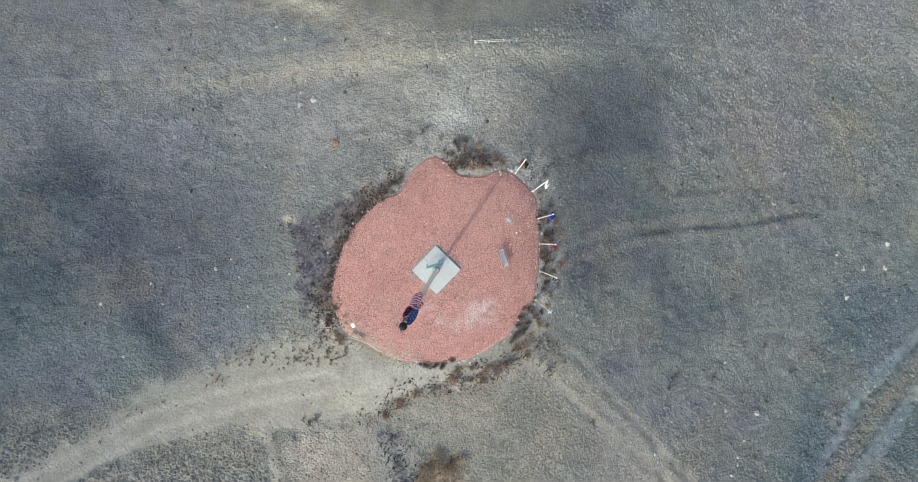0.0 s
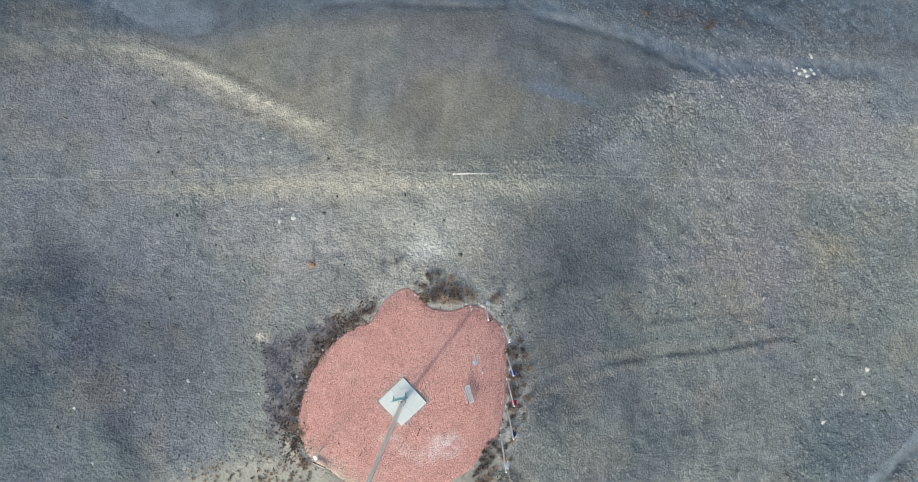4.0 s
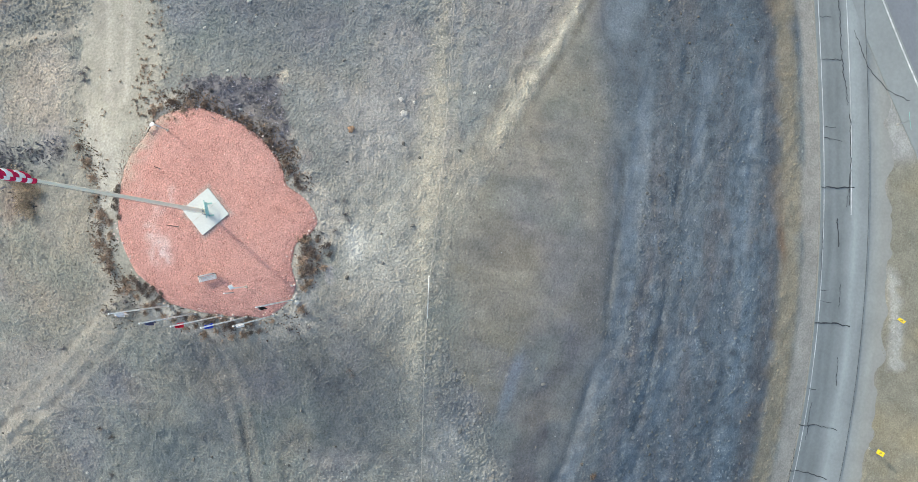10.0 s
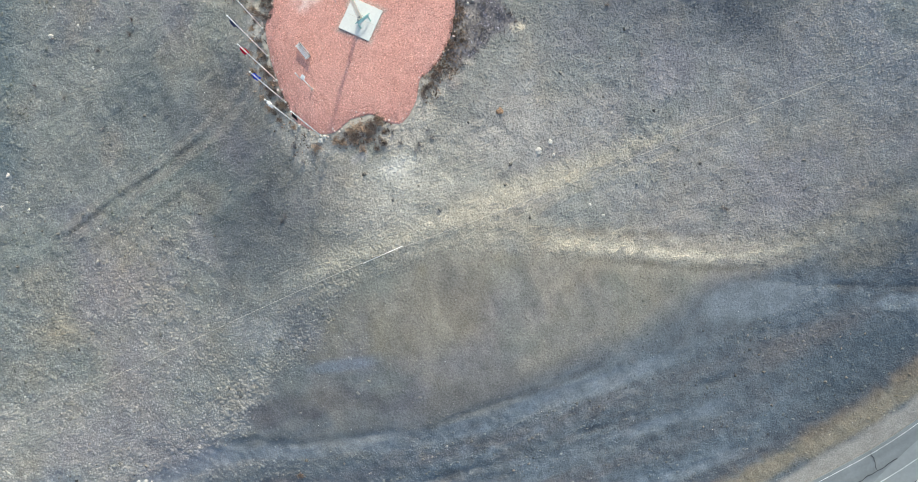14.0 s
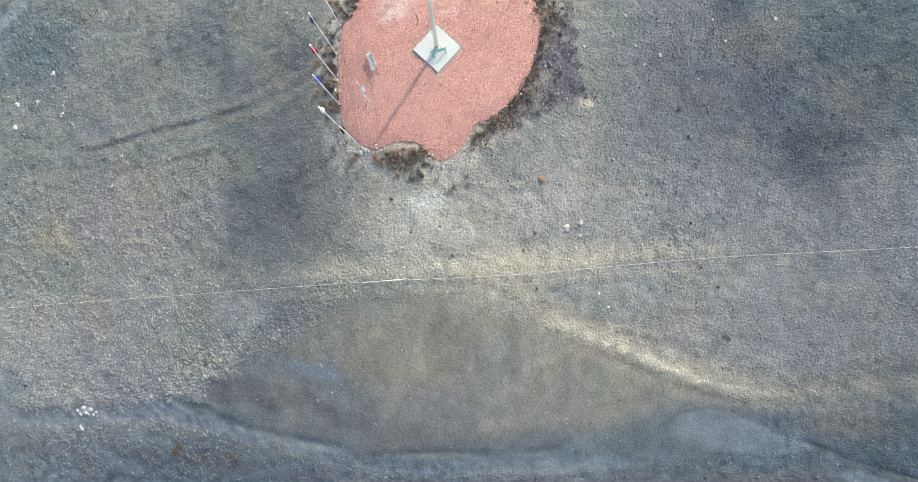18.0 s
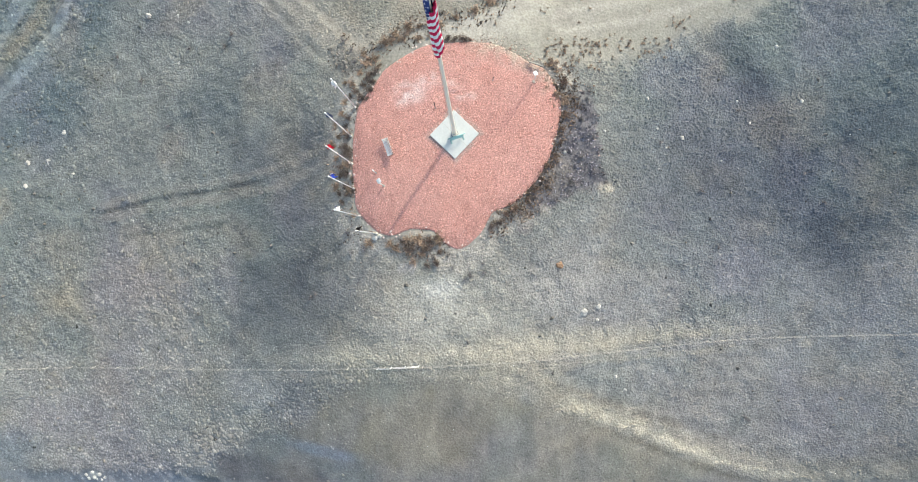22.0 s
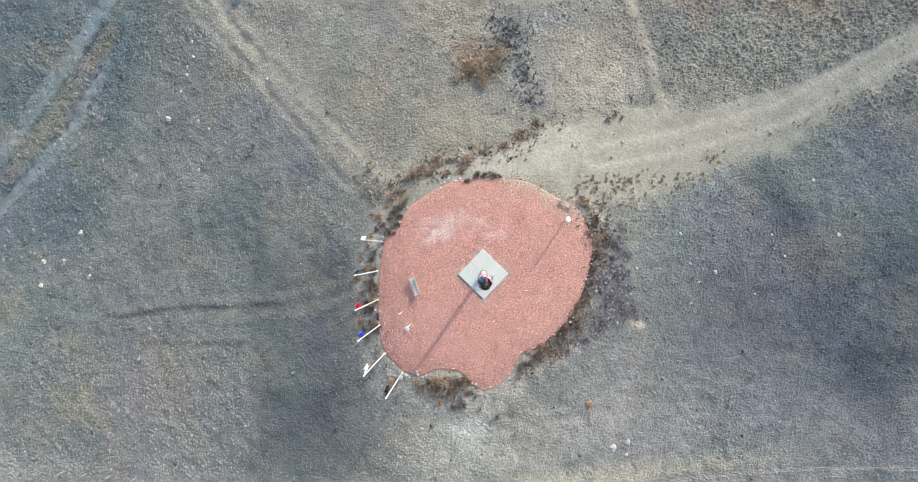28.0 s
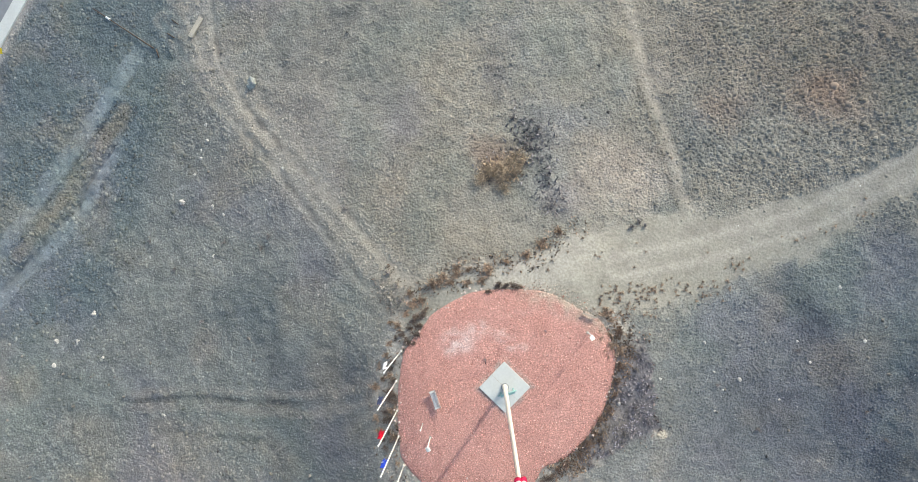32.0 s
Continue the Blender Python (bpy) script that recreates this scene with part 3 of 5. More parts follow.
def painted(name, rough=0.95, fine=6.0, coarse=0.7, contrast=0.25, island=0.0, bump=0.0):
    """Material whose colour is the mesh's own soil attribute, with grain at two sizes; its alpha tells how coarse the relief is."""
    m, nodes, links, b = nodes_of(name, rough, 0, 0.15)
    at = nodes.new("ShaderNodeAttribute")
    at.attribute_name = "soil"
    n1, n2 = noise_node(nodes, links, fine, 6), noise_node(nodes, links, coarse, 3)
    f = times(nodes, links, span(nodes, links, n1.outputs["Fac"], 1 - contrast, 1 + contrast), span(nodes, links, n2.outputs["Fac"], 0.9, 1.1))
    if island:
        g = nodes.new("ShaderNodeNewGeometry")
        r = nodes.new("ShaderNodeMapRange")
        r.inputs["To Min"].default_value, r.inputs["To Max"].default_value = 1 - island, 1 + island
        links.new(g.outputs["Random Per Island"], r.inputs["Value"])
        f = times(nodes, links, f, r.outputs["Result"])
    links.new(scaled(nodes, links, at.outputs["Color"], f), b.inputs["Base Color"])
    if bump:
        n3 = noise_node(nodes, links, fine * 0.55, 3)
        add = nodes.new("ShaderNodeMath")
        links.new(n1.outputs["Fac"], add.inputs[0]), links.new(n3.outputs["Fac"], add.inputs[1])
        bumped(nodes, links, b, times(nodes, links, add.outputs[0], at.outputs["Alpha"]), 0.9, bump)
    return m


def plain(name, rgb, rough=0.7, metal=0.0, spread=0.15, fine=9.0, vary=0.0, bump=0.0, spec=0.4):
    """One colour with grain at two sizes; vary: difference from object to object."""
    m, nodes, links, b = nodes_of(name, rough, metal, spec)
    base = nodes.new("ShaderNodeRGB")
    base.outputs[0].default_value = (*lin(*rgb), 1)
    n1, n2 = noise_node(nodes, links, fine, 5), noise_node(nodes, links, fine * 0.12, 2)
    f = times(nodes, links, span(nodes, links, n1.outputs["Fac"], 1 - spread, 1 + spread), span(nodes, links, n2.outputs["Fac"], 1 - spread, 1 + spread))
    if vary:
        o = nodes.new("ShaderNodeObjectInfo")
        r = nodes.new("ShaderNodeMapRange")
        r.inputs["To Min"].default_value, r.inputs["To Max"].default_value = 1 - vary, 1 + vary
        links.new(o.outputs["Random"], r.inputs["Value"])
        f = times(nodes, links, f, r.outputs["Result"])
    links.new(scaled(nodes, links, base.outputs[0], f), b.inputs["Base Color"])
    if bump:
        bumped(nodes, links, b, n1.outputs["Fac"], 0.6, bump)
    return m


M_GROUND = painted("dry_ground", 0.97, 5.0, 0.5, 0.24, bump=0.15)
M_TUFT = painted("dry_tufts", 0.97, 9.0, 1.0, 0.12, island=0.12)
M_GRAVEL = painted("red_gravel", 0.9, 9.0, 0.8, 0.45, bump=0.07)
M_STONES = painted("gravel_stones", 0.85, 20.0, 1.0, 0.15, island=0.42)
M_BRUSH = painted("dry_brush", 0.95, 12.0, 1.0, 0.2, island=0.35)
M_EDGE = plain("edging_stone", (212, 194, 184), 0.85, 0, 0.15, 14, vary=0.22, bump=0.02)
M_ROCK = plain("pale_rock", (190, 187, 179), 0.85, 0, 0.18, 6, vary=0.15, bump=0.03)
M_TANROCK = plain("tan_rock", (160, 130, 104), 0.9, 0, 0.2, 7, vary=0.1, bump=0.03)
M_BOULDER = plain("grey_rock", (158, 162, 156), 0.9, 0, 0.3, 4, bump=0.05)
M_CONC = plain("concrete", (196, 200, 196), 0.85, 0, 0.06, 5, bump=0.006)
M_CONC2 = plain("old_concrete", (178, 172, 158), 0.9, 0, 0.12, 6, bump=0.01)
M_WHITE = plain("white_paint", (240, 239, 234), 0.4, 0, 0.05, 5)
M_POLE = plain("pole_paint", (248, 240, 222), 0.35, 0, 0.06, 1.5)
M_BLACK = plain("black_metal", (34, 38, 40), 0.3, 0.4, 0.2, 12)
M_STEEL = plain("galvanised_steel", (150, 154, 156), 0.45, 0.7, 0.1, 12)
M_TEAL = plain("green_paint", (146, 186, 180), 0.5, 0, 0.12, 9)
M_BENCH = plain("weathered_wood", (208, 209, 205), 0.8, 0, 0.15, 12, vary=0.08)
M_DARKWOOD = plain("dark_wood", (82, 70, 60), 0.9, 0, 0.25, 8)
M_WIRE = plain("wire", (176, 171, 160), 0.6, 0.2, 0.1, 6)
M_ASPHALT = plain("asphalt", (126, 130, 134), 0.9, 0, 0.07, 3.0, bump=0.01)
M_ASPHALT_PALE = plain("worn_asphalt", (142, 147, 145), 0.9, 0, 0.08, 2.0, bump=0.01)
M_ROAD = painted("worn_road", 0.9, 3.0, 0.25, 0.08, bump=0.008)
M_LINE = plain("road_paint", (206, 209, 206), 0.7, 0, 0.3, 2.0)
M_CRACK = plain("crack_tar", (52, 54, 57), 0.7, 0, 0.2, 6.0)
M_YELLOW = plain("sign_yellow", (226, 200, 40), 0.5, 0, 0.05, 4)
M_GREEN = plain("sign_green", (126, 190, 176), 0.5, 0, 0.05, 4)
M_TWIG = plain("twigs", (96, 78, 66), 0.95, 0, 0.25, 9)
M_LEAF = {k: plain(k, c, 0.95, 0, 0.3, 7, vary=0.25) for k, c in
          (("brown_leaves", (158, 137, 118)), ("dark_leaves", (124, 110, 100)), ("gold_leaves", (176, 160, 138)), ("grey_leaves", (134, 130, 128)), ("rust_leaves", (126, 106, 92)))}
CLOTH = {k: plain(k, c, 0.85, 0, 0.08, 8, spec=0.2) for k, c in
         (("red_cloth", (206, 30, 82)), ("white_cloth", (244, 243, 244)), ("navy_cloth", (44, 62, 122)), ("bright_red_cloth", (206, 24, 56)),
          ("blue_cloth", (44, 74, 190)), ("black_cloth", (38, 36, 38)), ("slate_cloth", (70, 78, 110)))}


# ---- mesh helpers ----
def mesh_of(name, verts, faces, mat, colours=None, smooth=False):
    """A mesh from arrays of corners and of equal-sized faces."""
    me = bpy.data.meshes.new(name)
    verts, faces = np.asarray(verts, np.float32), np.asarray(faces, np.int32)
    n, k = faces.shape
    me.vertices.add(len(verts)), me.loops.add(n * k), me.polygons.add(n)
    me.vertices.foreach_set("co", verts.ravel())
    me.loops.foreach_set("vertex_index", faces.ravel())
    me.polygons.foreach_set("loop_start", np.arange(0, n * k, k, dtype=np.int32))
    me.update(calc_edges=True)
    me.polygons.foreach_set("use_smooth", np.full(n, smooth))
    if colours is not None:
        at = me.color_attributes.new("soil", "FLOAT_COLOR", "POINT")
        rgba = np.ones((len(verts), 4), np.float32)
        rgba[:, :colours.shape[1]] = colours
        at.data.foreach_set("color", rgba.ravel())
    me.materials.append(mat)
    me.validate()
    return me


def bm_mesh(name, bm, mat):
    me = bpy.data.meshes.new(name)
    bm.to_mesh(me)
    bm.free()
    me.materials.append(mat)
    return me


def part(name, bm, mat, parent, label=""):
    """Links a bmesh as one mesh object under a thing or a part."""
    ob = new(name, bm_mesh(name, bm, mat))
    ob.parent = parent
    return tagged(ob, label)


def thing(name, at=(0, 0, 0), turn=0.0, label="", category="", group=""):
    ob = new(name)
    ob.empty_display_size = 0.2
    ob.matrix_basis = pose(*at, 0, 0, turn)
    return tagged(ob, label, category, group)


def box(sx, sy, sz, m=None, bevel=0.0, bm=None):
    own = bmesh.new()
    bmesh.ops.create_cube(own, size=1, matrix=Matrix.Diagonal((sx, sy, sz, 1)))
    if bevel:
        bmesh.ops.bevel(own, geom=own.edges[:], offset=bevel, segments=1, affect="EDGES")
    if m is not None:
        bmesh.ops.transform(own, matrix=m, verts=own.verts)
    return join(bm, own)


def join(bm, own):
    if bm is None:
        return own
    me = bpy.data.meshes.new("t")
    own.to_mesh(me)
    own.free()
    bm.from_mesh(me)
    bpy.data.meshes.remove(me)
    return bm


def tube(points, radii, sides=10, bm=None, caps=True):
    """A round bar along points, with a radius at each."""
    own = bmesh.new()
    rings = []
    pts = [Vector(p) for p in points]
    for k, p in enumerate(pts):
        d = (pts[min(k + 1, len(pts) - 1)] - pts[max(k - 1, 0)]).normalized()
        q = d.to_track_quat("Z", "Y")
        r = radii[k] if isinstance(radii, (list, tuple)) else radii
        rings.append([own.verts.new(p + q @ Vector((r * math.cos(a), r * math.sin(a), 0))) for a in (2 * math.pi * i / sides for i in range(sides))])
    for a, b in zip(rings, rings[1:]):
        for i in range(sides):
            f = own.faces.new((a[i], a[(i + 1) % sides], b[(i + 1) % sides], b[i]))
            f.smooth = sides > 6
    if caps:
        own.faces.new(rings[0][::-1]), own.faces.new(rings[-1])
    return join(bm, own)


def ball(r, m=None, bm=None, seg=14, squash=1.0):
    own = bmesh.new()
    bmesh.ops.create_uvsphere(own, u_segments=seg, v_segments=max(6, seg // 2 + 1), radius=r)
    for f in own.faces:
        f.smooth = True
    for v in own.verts:
        v.co.z *= squash
    if m is not None:
        bmesh.ops.transform(own, matrix=m, verts=own.verts)
    return join(bm, own)


def lump(r, seed, rough=0.35, sub=2, flat=0.6):
    """An uneven stone."""
    rnd = random.Random(seed)
    bm = bmesh.new()
    bmesh.ops.create_icosphere(bm, subdivisions=sub, radius=r)
    off = Vector((rnd.random() * 9, rnd.random() * 9, rnd.random() * 9))
    for v in bm.verts:
        v.co *= 1 + rough * noise.noise(v.co / r * 1.1 + off) + 0.4 * rough * noise.noise(v.co / r * 3 + off)
        v.co.z = max(v.co.z * flat, -0.25 * r)
    return bm


# ---- ground ----
def reach(lo, hi, stepw):
    core = np.arange(lo, hi + stepw / 2, stepw)
    out = stepw * 1.28 ** np.arange(1, 36)
    out = np.cumsum(out)
    out = out[out < 2500]
    return np.concatenate([lo - out[::-1], core, hi + out])


gx, gy = np.meshgrid(reach(-63, 56, 0.24), reach(-86, 47, 0.24))
gz = relief(gx, gy)
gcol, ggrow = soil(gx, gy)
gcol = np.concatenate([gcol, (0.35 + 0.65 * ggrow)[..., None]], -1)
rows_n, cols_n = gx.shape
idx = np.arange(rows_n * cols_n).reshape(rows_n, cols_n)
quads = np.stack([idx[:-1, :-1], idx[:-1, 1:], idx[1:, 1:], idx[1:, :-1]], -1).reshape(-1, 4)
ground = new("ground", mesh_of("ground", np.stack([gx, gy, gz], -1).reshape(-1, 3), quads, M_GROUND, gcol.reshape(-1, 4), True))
tagged(ground, "dry grey-brown hilltop of stubble, bare soil and gullies", "ground", kind="structure")

# ---- gravel pad ----
RIM = np.array(PAD)
n_rim = 192
t_rim = np.linspace(0, len(PAD), n_rim, endpoint=False)


def on_rim(t):
    """Smooth closed curve through the pad's corners."""
    k = np.floor(t).astype(int)
    f = (t - k)[:, None]
    p0, p1, p2, p3 = (RIM[(k + j) % len(PAD)] for j in (-1, 0, 1, 2))
    return 0.5 * (2 * p1 + (p2 - p0) * f + (2 * p0 - 5 * p1 + 4 * p2 - p3) * f ** 2 + (3 * p1 - p0 - 3 * p2 + p3) * f ** 3)


def gravel_colour(x, y):
    c = np.ones(x.shape + (3,)) * lin(200, 155, 144)
    n2, n3 = fbm(x, y, 3.0, 81), fbm(x, y, 0.5, 84)
    m = np.clip(0.5 + n2, 0, 1)[..., None]
    c = c * (1 - 0.35 * m) + lin(188, 138, 126) * 0.35 * m
    for cx, cy, rx, ry, a in ((-3.7, 4.0, 2.5, 1.5, 1.0), (-2.2, 4.9, 1.3, 1.0, 1.0), (-0.2, 4.3, 1.4, 1.0, 1.0), (1.2, 3.3, 1.6, 0.5, 0.7), (-4.6, 3.2, 1.2, 1.1, 0.9), (1.8, 6.2, 2.0, 0.9, 0.25), (5.2, 6.0, 1.6, 0.8, 0.25)):
        m = (blob(x, y, cx, cy, rx, ry, 1.2, seed=86) * np.clip(0.7 + 1.2 * n3, 0, 1) * a)[..., None]
        c = c * (1 - m) + lin(222, 206, 202) * m
    m = (step(np.abs(np.maximum(np.abs(x + y), np.abs(x - y)) - 2.35), 0.25, 0.5) * np.clip(0.55 + n3, 0, 1) * 0.75)[..., None]
    c = c * (1 - m) + lin(170, 164, 156) * m
    m = (np.clip(1.3 * blob(x, y, 4.6, 8.0, 4.6, 1.9, 1.3, -0.45, seed=88) + blob(x, y, 8.6, 4.4, 1.4, 2.4, 1.2, 0.3, seed=89) * 0.8, 0, 1) * np.clip(0.5 + 1.2 * n3, 0, 1))[..., None]
    c = c * (1 - m) + lin(180, 168, 152) * m
    fade = step(np.abs(np.degrees(np.arctan2(y, x)) - 52), 26, 16) * step(-in_pad(x, y), 1.0, 1.9)
    m = (fade * np.clip(0.75 + 0.9 * n3, 0, 1) * 0.85)[..., None]
    c = c * (1 - m) + lin(182, 170, 155) * m
    return c


rim = on_rim(t_rim)
rings = 44
scale = np.linspace(0.02, 1.0, rings)
px, py = (scale[:, None] * rim[None, :, 0]), (scale[:, None] * rim[None, :, 1])
wob = 1 + 0.008 * vnoise(t_rim * 3, t_rim * 0, 1.0, 5)
px[-1] *= wob
py[-1] *= wob
pz = hill(px, py) + 0.085 - 0.06 * np.clip((scale[:, None] - 0.9) / 0.1, 0, 1) + 0.018 * vnoise(px, py, 0.35, 90)
ver = np.stack([px, py, pz], -1).reshape(-1, 3)
skirt = np.stack([px[-1] * 1.006, py[-1] * 1.006, hill(px[-1], py[-1]) - 0.1], -1)
ver = np.concatenate([ver, skirt])
ii = np.arange((rings + 1) * n_rim).reshape(rings + 1, n_rim)
pf = np.stack([ii[:-1], np.roll(ii[:-1], -1, 1), np.roll(ii[1:], -1, 1), ii[1:]], -1).reshape(-1, 4)[:, ::-1]
gravel_pad = new("gravel_pad", mesh_of("gravel_pad", ver, pf, M_GRAVEL, gravel_colour(ver[:, 0], ver[:, 1]), True))
tagged(gravel_pad, "salmon-red crushed gravel bed with whitish patches, edged with pale stones", "gravel bed", kind="structure")

# ---- road below the hill ----


WEAR_AT = [-0.5, 0.2, 0.8, 1.4, 2.1, 2.8, 3.4, 4.2, 5.0, 5.8, 6.6, 7.6, 9.4]
WEAR_TONE = [148, 148, 138, 144, 136, 142, 152, 170, 162, 152, 156, 158, 152]


def wear(x, w):
    """Colour across the road: dark wheel tracks, bleached crown, dusty edge."""
    t = np.interp(w + 0.25 * fbm(x * 0.15, w, 1.0, 161), WEAR_AT, WEAR_TONE) + 7 * fbm(x * 0.2, w * 2, 1.6, 164)
    t = (np.clip(t, 60, 230) / 255) ** 2.2
    dust = np.clip((w - 6.2) / 2, 0, 1)
    return 0.86 * np.stack([t * (0.95 + 0.07 * dust), t * 1.03, t * (1.01 - 0.07 * dust)], -1)


def strip(name, x0, x1, y_of, inner, outer, lift, mat, parent=None, label="", stepw=2.0, thick=0.05, ragged=0.0, across=4):
    """A band beside the edge line, from inner to outer metres past it, draped on the land."""
    xs = np.arange(x0, x1 + 0.01, stepw)
    top, tone = [], []
    for q in np.linspace(0, 1, across):
        w = inner + (outer - inner + ragged * fbm(xs, xs * 0, 2.5, 171)) * q
        top.append(np.stack([xs, y_of(xs) - w, hill(xs, y_of(xs) - w) + lift], -1))
        tone.append(wear(xs, w))
    low = [t - [0, 0, thick] for t in (top[0], top[-1])]
    rows5 = [low[0], *top, low[1]]
    v = np.concatenate(rows5)
    tones = np.concatenate([tone[0], *tone, tone[-1]]) if mat is M_ROAD else None
    i = np.arange(len(v)).reshape(len(rows5), -1)
    f = np.stack([i[:-1, :-1], i[1:, :-1], i[1:, 1:], i[:-1, 1:]], -1).reshape(-1, 4)
    ob = new(name, mesh_of(name, v, f, mat, tones, False))
    ob.parent = parent
    return ob


road = strip("road", -110, 110, road_y, -0.45, 6.3, 0.12, M_ROAD, thick=0.18, stepw=1.0, across=28)
tagged(road, "curved grey asphalt road with tar-filled cracks and white edge lines", "road", kind="structure")
strip("edge_line", -110, 110, road_y, -0.02, 0.06, 0.150, M_LINE, road, thick=0.01)
strip("edge_line", 8, 110, road_y, 3.72, 3.82, 0.165, M_LINE, road, thick=0.01)
strip("joint", -110, 110, road_y, 6.09, 6.13, 0.165, M_CRACK, road, thick=0.01)
shoulder = strip("road_shoulder", -110, 110, road_y, 6.2, 9.0, 0.035, M_ROAD, thick=0.10, stepw=0.5, ragged=1.6, across=12)
tagged(shoulder, "pale compacted gravel shoulder beside the asphalt", "shoulder", kind="structure")


def side_y(x):
    return -82.6 + (x - 13.3) * 0.585


apron = strip("side_road", -60, 58, side_y, -4.1, 9.0, 0.125, M_ASPHALT_PALE, thick=0.2)
tagged(apron, "pale worn asphalt of the joining road", "road", kind="structure")
strip("edge_line", -60, 42, side_y, 0.0, 0.22, 0.185, M_LINE, apron, thick=0.01)
strip("lane", -60, 58, side_y, 0.5, 4.6, 0.165, M_ASPHALT, apron, thick=0.01)


def crack(points, width, parent, seed):
    """A tar-filled crack that wanders along the road."""
    rnd = random.Random(seed)
    pts = []
    for (ax, ay), (bx, by) in zip(points, points[1:]):
        n = max(3, int(math.hypot(bx - ax, by - ay) / 0.4))
        pts += [(ax + (bx - ax) * k / n + rnd.uniform(-0.12, 0.12), ay + (by - ay) * k / n + rnd.uniform(-0.12, 0.12)) for k in range(n)]
    pts.append(points[-1])
    bm = bmesh.new()
    prev = None
    for k, (x, y) in enumerate(pts):
        x2, y2 = pts[min(k + 1, len(pts) - 1)]
        x1, y1 = pts[max(k - 1, 0)]
        l = math.hypot(x2 - x1, y2 - y1) or 1
        nx, ny = -(y2 - y1) / l, (x2 - x1) / l
        w = width * rnd.uniform(0.5, 1.5) / 2
        z = hz(x, y) + 0.18
        pair = [bm.verts.new((x + nx * w, y + ny * w, z)), bm.verts.new((x - nx * w, y - ny * w, z))]
        if prev:
            bm.faces.new((prev[0], prev[1], pair[1], pair[0]))
        prev = pair
    return part("crack", bm, M_CRACK, parent)


for k, (line, w) in enumerate((
        ([(10.8, -64.9), (11.0, -67), (11.3, -69.5)], 0.22), ([(-5.2, -65.4), (-5.0, -67.6), (-5.3, -70.3)], 0.24),
        ([(-17.3, -64.6), (-17.2, -66.8), (-17.7, -69.9)], 0.14), ([(-22.6, -64.3), (-22.9, -66.6), (-23.6, -69.2)], 0.18),
        ([(18.0, -64.8), (18.2, -66.4)], 0.12), ([(16.8, -64.9), (16.6, -67.4)], 0.12), ([(-1.3, -65.6), (-1.2, -67.0)], 0.10),
        ([(-2.6, -65.6), (-2.7, -67.5)], 0.10), ([(-28.3, -64.0), (-28.6, -65.6)], 0.12), ([(-12.8, -65.3), (-13.0, -66.4)], 0.12),
        ([(26, -63.6), (26.4, -66.6)], 0.12), ([(31, -63.0), (31.2, -64.6)], 0.12), ([(37.4, -61.4), (37.5, -63.8)], 0.14),
        ([(20, -68.2), (14, -68.8), (9, -68.9)], 0.14), ([(7.4, -67.4), (4.0, -67.9)], 0.16), ([(12.6, -68.9), (8.8, -68.6)], 0.10),
        ([(-3, -68.6), (-0.4, -68.6)], 0.10), ([(-9, -69.0), (-12.4, -69.2)], 0.10), ([(-14.5, -66.0), (-19.0, -65.8)], 0.12),
        ([(-24, -66.2), (-27.5, -65.6)], 0.10), ([(-29, -68.0), (-36, -66.8), (-44, -64.8)], 0.16), ([(24, -67.0), (32, -65.6), (40, -63.2)], 0.14),
        ([(21, -67.8), (24, -67.2)], 0.10), ([(-33, -62.7), (-24, -64.1), (-20, -64.5)], 0.09), ([(0, -65.7), (7, -65.6)], 0.07))):
    crack([(cx, cy + 0.4) for cx, cy in line], 0.48 * w, road, 300 + k)
for k, line in enumerate(([(30, -67.4), (26, -69.6), (23.4, -72.6), (22.6, -75.4)], [(27, -76), (20, -80.8), (14, -86)])):
    crack(line, 0.07, apron, 350 + k)

# road beyond the north-west slope
nw = bmesh.new()
d_nw, n_nw = Vector((0.555, 0.83, 0)), Vector((-0.83, 0.555, 0))
for k in range(-12, 21):
    base = Vector((-56.6, 39.9, 0)) + d_nw * k * 3
    for w in (0.0, 3.0, 6.0, 9.0):
        p = base + n_nw * w
        nw.verts.new((p.x, p.y, hz(p.x, p.y) + 0.08))
nw.verts.ensure_lookup_table()
for k in range(32):
    for j in range(3):
        a = k * 4 + j
        nw.faces.new((nw.verts[a], nw.verts[a + 4], nw.verts[a + 5], nw.verts[a + 1]))
far_road = new("far_road", bm_mesh("far_road", nw, M_ASPHALT))
tagged(far_road, "dark asphalt road with a broad pale concrete gutter", "road", kind="structure")
gut = bmesh.new()
for k in range(-12, 21):
    base = Vector((-56.6, 39.9, 0)) + d_nw * k * 3
    for w, h in ((-0.15, -0.05), (-0.1, 0.16), (1.35, 0.13), (1.4, 0.0)):
        p = base + n_nw * w
        gut.verts.new((p.x, p.y, hz(p.x, p.y) + h))
gut.verts.ensure_lookup_table()
for k in range(32):
    for j in range(3):
        a = k * 4 + j
        gut.faces.new((gut.verts[a], gut.verts[a + 4], gut.verts[a + 5], gut.verts[a + 1]))
part("gutter", gut, M_CONC, far_road, "pale concrete gutter")


# ---- countless small growth and stones ----
def scatter(x0, x1, y0, y1, gap, seed):
    r = np.random.RandomState(seed)
    x, y = np.meshgrid(np.arange(x0, x1, gap), np.arange(y0, y1, gap))
    return (x + r.uniform(-0.55, 0.55, x.shape) * gap).ravel(), (y + r.uniform(-0.55, 0.55, x.shape) * gap).ravel(), r


